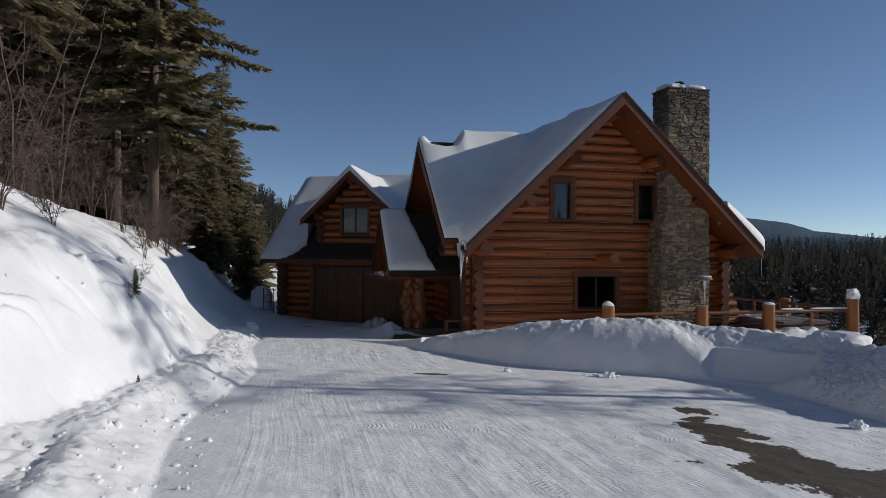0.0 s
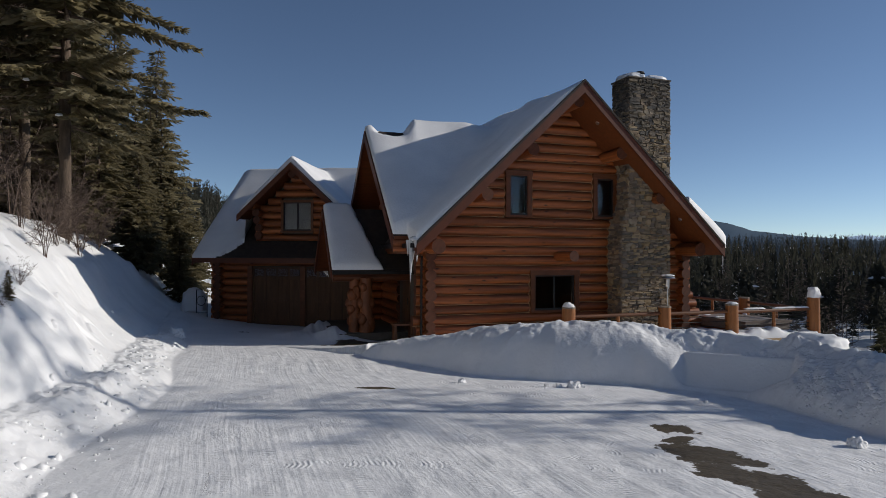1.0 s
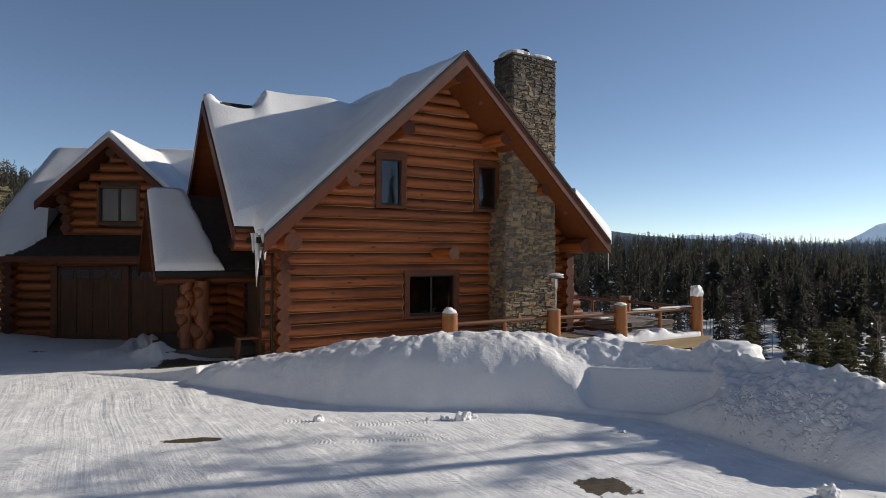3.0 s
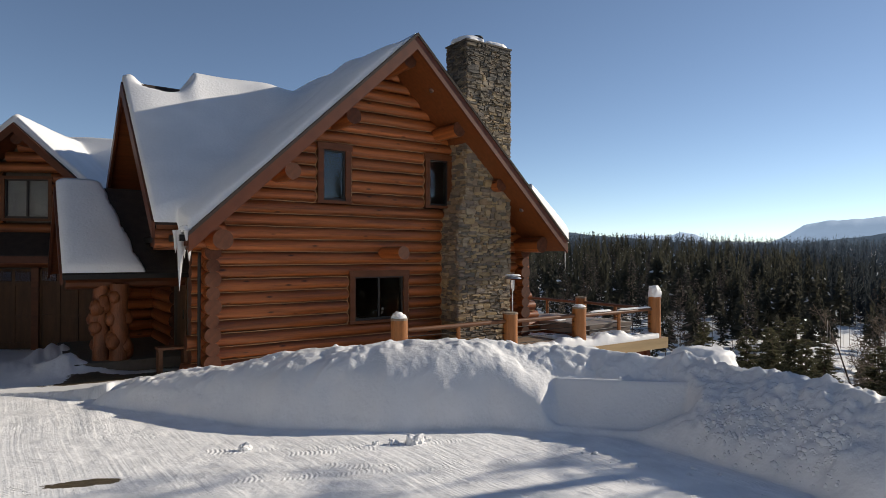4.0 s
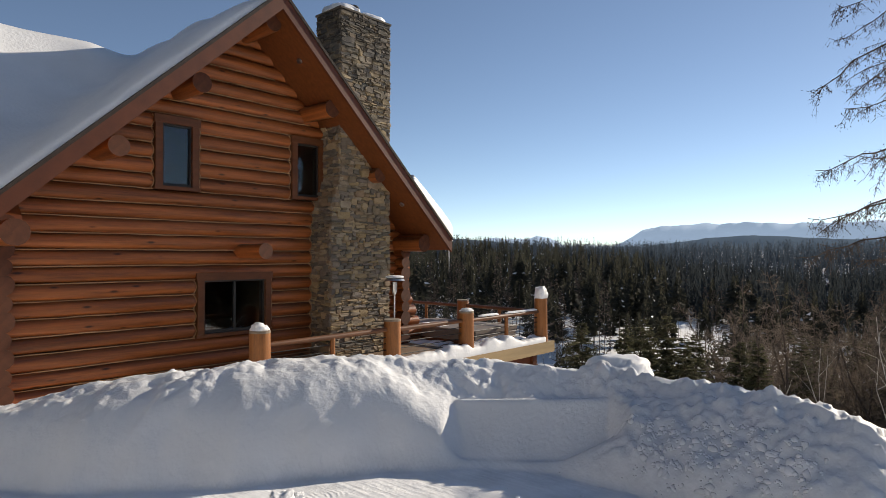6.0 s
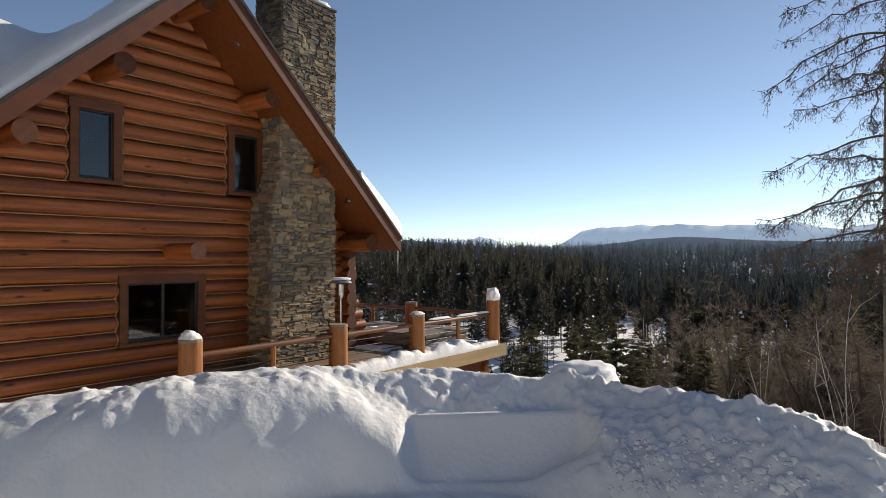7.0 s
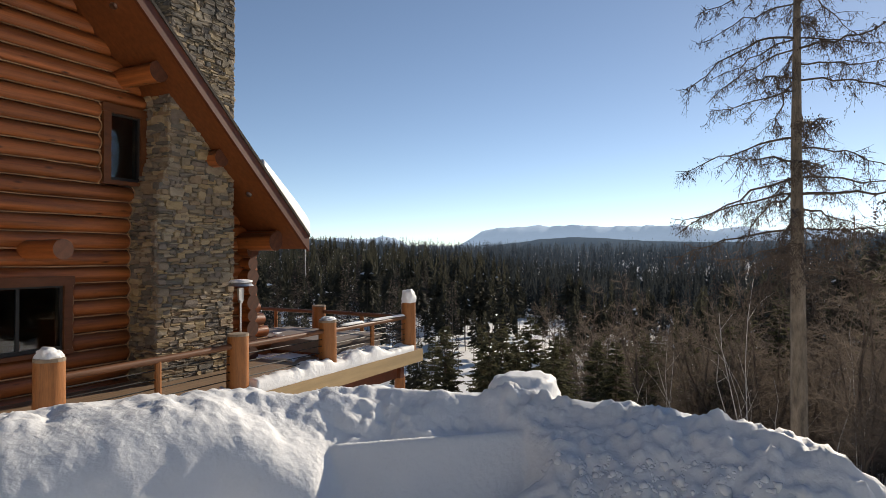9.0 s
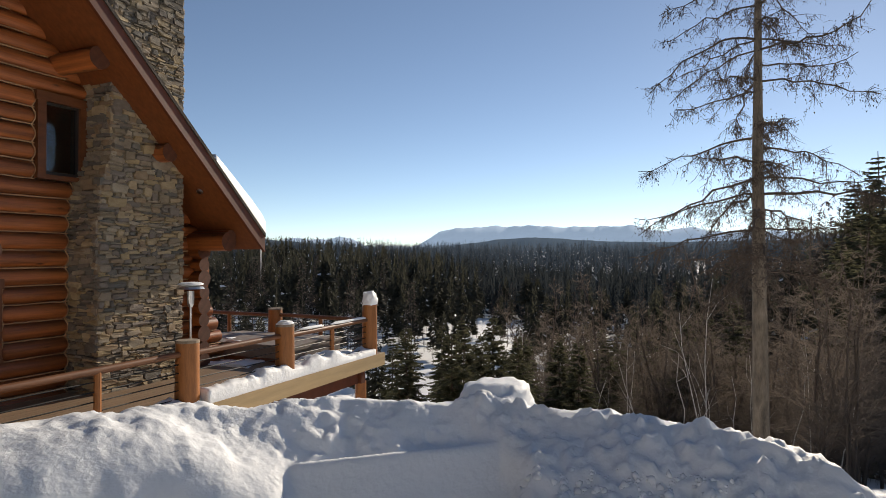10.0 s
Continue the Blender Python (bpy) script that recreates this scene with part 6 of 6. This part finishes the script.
part("crown", Build().box((CH_X0 - 0.03, CH_Y0 - 0.03, CH_TOP - 0.02), (CH_X1 + 0.03, 0.17, CH_TOP + 0.03)), MORTAR, chimney)
part("back", Build().box((CH_X0 + 0.04, 0.05, 5.0), (CH_X1 - 0.04, 0.14, CH_TOP - 0.02)), MORTAR, chimney)
part("flue_cap", Build().tube([(6.68, -0.4, CH_TOP), (6.68, -0.4, CH_TOP + 0.32)], [0.13, 0.13], 12).tube([(6.68, -0.4, CH_TOP + 0.32), (6.68, -0.4, CH_TOP + 0.37)], [0.2, 0.18], 12), METAL, chimney, "dark metal flue cap")


def snow_pile(name, label, sx, sy, sz, m, seed, amp=0.15, parent=None):
    """A rounded lump of snow, flat below."""
    bm = bmesh.new()
    bmesh.ops.create_icosphere(bm, subdivisions=4, radius=1)
    for v in bm.verts:
        p = v.co.copy()
        k = 1 + amp * noise.fractal(p * 1.6 + Vector((seed, seed * 2, 0)), 1.0, 2.0, 3)
        q = Vector((math.copysign(abs(p.x) ** 0.7, p.x), math.copysign(abs(p.y) ** 0.7, p.y), math.copysign(abs(p.z) ** 0.8, p.z))) * k
        v.co = (q.x * sx, q.y * sy, max(q.z, -0.15) * sz)
    me_ = bpy.data.meshes.new(name)
    bm.to_mesh(me_)
    bm.free()
    me_.materials.append(SNOW)
    me_.shade_smooth()
    ob = new(name, me_)
    ob.matrix_basis = m
    return tagged(ob, label, "snow")


snow_pile("chimney_snow", "cap of snow on the chimney", 0.42, 0.5, 0.2, Matrix.Translation((6.25, -0.4, CH_TOP + 0.05)), 1)
snow_pile("chimney_snow", "cap of snow on the chimney", 0.48, 0.5, 0.19, Matrix.Translation((7.2, -0.4, CH_TOP + 0.05)), 2)
for k, (x, y, z) in enumerate(POSTS[:5]):
    s = [(0.15, 0.14, 0.13), (0, 0, 0), (0.16, 0.16, 0.07), (0.20, 0.18, 0.36), (0, 0, 0)][k]
    if s[0]:
        snow_pile("post_snow", "lump of snow on a railing post", *s, Matrix.Translation((x, y, z + 0.02)), 10 + k, 0.3)

# snow along the deck's edge and on the rails
for k, (x0, x1, w, h) in enumerate([(5.85, 11.9, 0.25, 0.32), (3.6, 5.4, 0.2, 0.14)]):
    L = x1 - x0
    snow_sheet("deck_snow", "ridge of snow along the deck edge", x0, x1, DK_Y + 0.02, DK_Y + 0.5, lambda x, y: DK_Z + 0.02 + (h * (0.8 + 0.35 * fbm(x, y * 0.3, 1.1, 2, 0.5, 90 + k)) + 0.07 * fbm(x, y, 0.42, 3, 0.5, 91 + k)) * rim(np.minimum(np.minimum(x - x0 + 0.05, x1 - x + 0.05), np.minimum(y - DK_Y + 0.03, DK_Y + 0.55 - y)), 0.16) + 0.008 * np.abs(fbm(x, y, 0.12, 2, 0.6, 95)), lambda x, y: np.full(x.shape, DK_Z + 0.002),
               lambda x, y: (y < DK_Y + 0.42 + 0.1 * fbm(x, x * 0, 0.7, 2, 0.5, 97)), step_=0.04)
for x, L in ((9.3, 0.45), (10.7, 0.6), (11.4, 0.3)):
    snow_pile("rail_snow", "strip of snow on the top rail", L, 0.06, 0.05, Matrix.Translation((x, -3.2, 0.975)), int(x * 10), 0.2)
snow_sheet("deck_snow", "thin patch of snow on the deck boards", 8.9, 12.0, -2.6, 4.0, lambda x, y: DK_Z + 0.004 + 0.07 * step(0.0, 0.6, fbm(x, y, 1.2, 3, 0.5, 99)), lambda x, y: np.full(x.shape, DK_Z + 0.002), lambda x, y: fbm(x, y, 1.2, 3, 0.5, 99) > -0.02)

# covered spa on the deck
spa = thing("spa", "long covered taupe hot tub standing on the deck", "hot tub", m=pose(9.75, -2.35, DK_Z))
part("base", Build().box((0.04, 0.04, 0.004), (2.01, 3.36, 0.11)), TRIM, spa, "dark base band")
part("tub", Build().box((0, 0, 0.11), (2.05, 3.4, 0.40)), COVER, spa, "taupe skirt")
for y0, y1 in ((-0.04, 1.695), (1.705, 3.44)):
    part("cover", Build().prism([(-0.04, 0.34), (2.09, 0.34), (2.09, 0.45), (1.0, 0.50), (-0.04, 0.45)], 1, y0, y1), COVER, spa, "tapered taupe cover")
snow_sheet("spa_snow", "thin drift of snow left on the hot tub cover", 9.75, 11.8, -0.9, 1.0, lambda x, y: DK_Z + 0.455 + 0.05 * step(9.75, 10.8, x) + 0.05 * step(-0.1, 0.5, fbm(x, y, 0.9, 3, 0.5, 103)), lambda x, y: np.full(x.shape, DK_Z + 0.452), lambda x, y: fbm(x, y, 0.9, 3, 0.5, 103) > -0.05)

# patio heater
heater = thing("patio_heater", "steel patio heater with a snow-topped reflector", "heater", m=pose(5.96, -2.87, DK_Z + 0.002) @ Matrix.Diagonal((0.6, 0.6, 1, 1)))
part("base", Build().tube([(0, 0, 0), (0, 0, 0.04), (0, 0, 0.75), (0, 0, 0.78)], [0.23, 0.23, 0.19, 0.15], 18), STEEL, heater)
part("pole", Build().tube([(0, 0, 0.78), (0, 0, 1.75)], [0.035, 0.035], 10), STEEL, heater)
part("burner", Build().tube([(0, 0, 1.72), (0, 0, 1.78), (0, 0, 2.02)], [0.06, 0.10, 0.11], 14), STEEL, heater)
part("reflector", Build().tube([(0, 0, 2.06), (0, 0, 2.10), (0, 0, 2.15)], [0.42, 0.36, 0.1], 20), STEEL, heater)
snow_pile("heater_snow", "thin snow on the heater's reflector", 0.2, 0.2, 0.05, Matrix.Translation((5.96, -2.87, DK_Z + 2.14)), 40, 0.1)

# ---- entry ----
EB = material("burl_wood", (0.22, 0.066, 0.02), 0.5, 0.6, (5, 5, 2), 40, 0.6, 0.02)
for k, (x, y, r) in enumerate([(-3.5, 2.15, 0.19), (-3.12, 1.95, 0.22)]):
    p = thing("burl_post", "knobbly burled log post holding up the entry roof", "post", "entry posts")
    part("shaft", Build().tube([(x, y, ground_at(x, y) - 0.1), (x + 0.02, y, 0.6), (x - 0.02, y, 1.3), (x, y, 1.95)], [r * 1.25, r, r * 0.95, r], 14, True, 0, None, 0.05, k), EB, p, smooth=True)
    for i in range(12):
        rr = random.Random(50 * k + i)
        a, zz, q = rr.uniform(0, 6.28), rr.uniform(0.15, 1.8), rr.uniform(0.11, 0.21)
        bm = bmesh.new()
        bmesh.ops.create_icosphere(bm, subdivisions=2, radius=q)
        for v in bm.verts:
            v.co *= 1 + 0.25 * noise.noise(v.co * 9 + Vector((i, k, 0)))
            v.co.z *= 1.25
        me_ = bpy.data.meshes.new("burl")
        bm.to_mesh(me_)
        bm.free()
        me_.materials.append(EB)
        me_.shade_smooth()
        part("burl", me_, (), p, m=Matrix.Translation((x + 0.72 * r * math.cos(a), y + 0.72 * r * math.sin(a), zz)))
floor_ = tagged(new("porch_floor", Build().box((-4.2, 1.6, -0.25), (WALL_L - 0.1, 6.2, 0.03)).mesh("porch_floor", MORTAR)), "dark stone entry floor", "floor", kind="structure")
part("entry_wall", Build().box((WALL_L - 0.02, 0.95, -0.3), (WALL_L + 0.04, 3.4, 2.9)), TRIM, cabin, "recessed dark entry wall")
entry = part("entry_door", Build().box((WALL_L - 0.08, 1.9, 0.0), (WALL_L - 0.03, 2.85, 2.05)), GARAGE, cabin, "dark wooden entry door")
part("door_handle", Build().tube([(WALL_L - 0.12, 2.0, 0.95), (WALL_L - 0.12, 2.0, 1.2)], [0.015, 0.015], 6), METAL, entry)
link = part("link_wall", Build().box((-2.2, 6.2, -0.3), (-1.5, 6.3, 3.2)), MORTAR, cabin)
for k in range(9):
    lay_log((-2.4, 6.15, 0.1 + COURSE * k), (-1.5, 6.15, 0.1 + COURSE * k), 0.17, 0.17, link, 900 + k)
part("downspout", Build().tube([(-1.72, -0.28, 2.75), (-1.74, -0.30, 2.6), (-1.74, -0.30, 0.0)], [0.04, 0.04, 0.04], 8), METAL, cabin, "dark metal downspout")

# bench beside the door
bench = thing("bench", "small wooden log bench beside the entry", "bench", m=pose(-2.0, 0.35, 0.0))
part("seat", Build().box((-0.55, -0.2, 0.42), (0.15, 0.2, 0.48)), RAIL, bench)
for x in (-0.48, 0.08):
    part("leg", Build().box((x - 0.04, -0.17, -0.15), (x + 0.04, 0.17, 0.42)), RAIL, bench)

# icicles on the corner of the gutter
icicles = thing("icicle_cluster", "cluster of long icicles hanging from the eave corner", "icicles", m=Matrix.Translation((XC - HALF - 0.02, FRONT + 0.12, EAVE - 0.02)))
ri = random.Random(3)
for k in range(13):
    x, y, L = ri.uniform(-0.16, 0.10), ri.uniform(-0.10, 0.30), (1.25 if k == 0 else 0.95 if k == 1 else ri.uniform(0.2, 0.7))
    part("icicle", Build().tube([(x, y, 0.06), (x + 0.01, y, -0.3 * L), (x, y, -0.7 * L), (x, y, -L)], [0.075, 0.055, 0.03, 0.004], 8, True, 0, None, 0.08, k), ICE, icicles, smooth=True)
snow_pile("eave_snow", "lump of snow over the eave corner", 0.16, 0.26, 0.14, Matrix.Translation((XC - HALF + 0.04, FRONT + 0.28, EAVE + 0.02)), 60, 0.15)
one = thing("icicle_cluster", "thin single icicle under the gutter", "icicles", m=Matrix.Translation((XC + HALF + 0.08, FRONT + 0.15, EAVE - 0.18)))
part("icicle", Build().tube([(0, 0, 0), (0, 0, -0.5), (0, 0, -0.95)], [0.022, 0.014, 0.002], 7), ICE, one, smooth=True)

# ---- loose snow ----
snow_pile("snow_mound", "smooth rounded mound of snow behind the berm", 0.66, 0.45, 0.48, Matrix.Translation((5.05, -9.15, 0.56)), 70, 0.3)
snow_pile("snow_mound", "snow heap by the iron gate", 0.55, 0.5, 0.95, Matrix.Translation((-9.4, 11.6, 0.25)), 74, 0.15)


ico = bmesh.new()
bmesh.ops.create_icosphere(ico, subdivisions=1, radius=1)
ICO_V, ICO_F = np.array([v.co for v in ico.verts]), np.array([[v.index for v in f.verts] for f in ico.faces])
ico.free()
rng = np.random.default_rng(44)
where = [np.column_stack([rng.uniform(1.2, 3.5, 2600), rng.uniform(-13.2, -9.3, 2600)]), np.column_stack([-9.0 - rng.uniform(-0.05, 2.9, 1900), rng.uniform(-17, 2, 1900)])]
pts = np.concatenate(where)
dd, hh, ww = to_crest(pts[:, 0], pts[:, 1])
edge = np.clip(1 + np.minimum(dd, 0) / ww, 0, 1)
heap = fbm(pts[:, 0], pts[:, 1], 1.0, 3, 0.55, 29) + rng.uniform(-0.3, 0.3, len(pts))
in_row = (pts[:, 0] > -10.15 - 0.5 * step(-11.5, -14.5, pts[:, 1])) & (rng.uniform(size=len(pts)) < 0.5)
ok = ((pts[:, 0] < -8) & in_row) | ((edge > 0.02) & (dd < -0.5) & (np.hypot((pts[:, 0] - 3.05) / 0.85, (pts[:, 1] + 11.15) / 1.15) < 1 + 0.6 * heap)) | ((edge <= 0.02) & (rng.uniform(size=len(pts)) < 0.03))
pts = pts[ok]
zz = terrain(pts[:, 0], pts[:, 1])
size = np.where(pts[:, 0] < -8, np.minimum(0.075, 0.012 + 0.018 * rng.exponential(size=len(pts))), np.minimum(0.06, 0.010 + 0.015 * rng.exponential(size=len(pts))))
shape = (ICO_V[None] * (1 + rng.uniform(-0.5, 0.35, (len(pts), len(ICO_V), 1)))) * (size[:, None, None] * rng.uniform(0.7, 1.3, (len(pts), 1, 3)))
verts = shape + np.column_stack([pts, zz - 0.3 * size])[:, None]
faces = ICO_F[None] + (np.arange(len(pts)) * len(ICO_V))[:, None, None]
tagged(new("snow_clods", array_mesh("snow_clods", verts.reshape(-1, 3), faces.reshape(-1, 3), SNOW, False)), "broken clods of ploughed snow along the drive", "snow clods", kind="stuff")
for k, (x, y, s) in enumerate([(-0.45, -7.75, 0.13), (-0.75, -7.6, 0.07), (-2.7, -6.7, 0.08), (-0.2, -7.7, 0.06), (-1.0, -7.5, 0.05), (1.35, -12.9, 0.12), (-9.2, 1.6, 0.14), (-9.4, 2.6, 0.2)]):
    snow_pile("snow_chunk", "loose chunk of snow lying on the drive", s, s * 0.7, s, Matrix.Translation((x, y, ground_at(x, y) + 0.01)), 80 + k, 0.5)

# iron gate at the garage corner
gate = thing("iron_gate", "dark wrought iron gate beside the garage", "gate", m=pose(-8.75, 10.4, -0.1, 0, 0, 150))
part("gate_frame", Build().tube([(0, 0, 0), (0, 0, 1.25), (0.55, 0, 1.25), (0.55, 0, 0.2), (0, 0, 0.2)], [0.022] * 5, 6), METAL, gate)
part("scroll", Build().tube([(0.3 + 0.22 * math.cos(t * 0.5), 0, 0.75 + 0.22 * math.sin(t * 0.5)) for t in range(14)], [0.013] * 14, 5), METAL, gate)
# small firs on the bank
for x, y, s in ((-10.9, -8.5, 0.045), (-10.36, -10.7, 0.02)):
    plant("fir_seedling", "tiny fir seedling poking out of the snow", "tree", "seedlings", fir_kinds[3], x, y, None, 30, s)
# clumps of snow caught in the firs
for x, y, z, r in ((-13.1, 3.6, 7.35, 0.10), (-14.0, 3.4, 8.4, 0.09), (-11.06, 2.0, 9.02, 0.24)):
    snow_pile("branch_snow", "clump of snow caught on a fir branch", r, r * 0.8, r * 0.7, Matrix.Translation((x, y, z)), int(z * 10), 0.3)
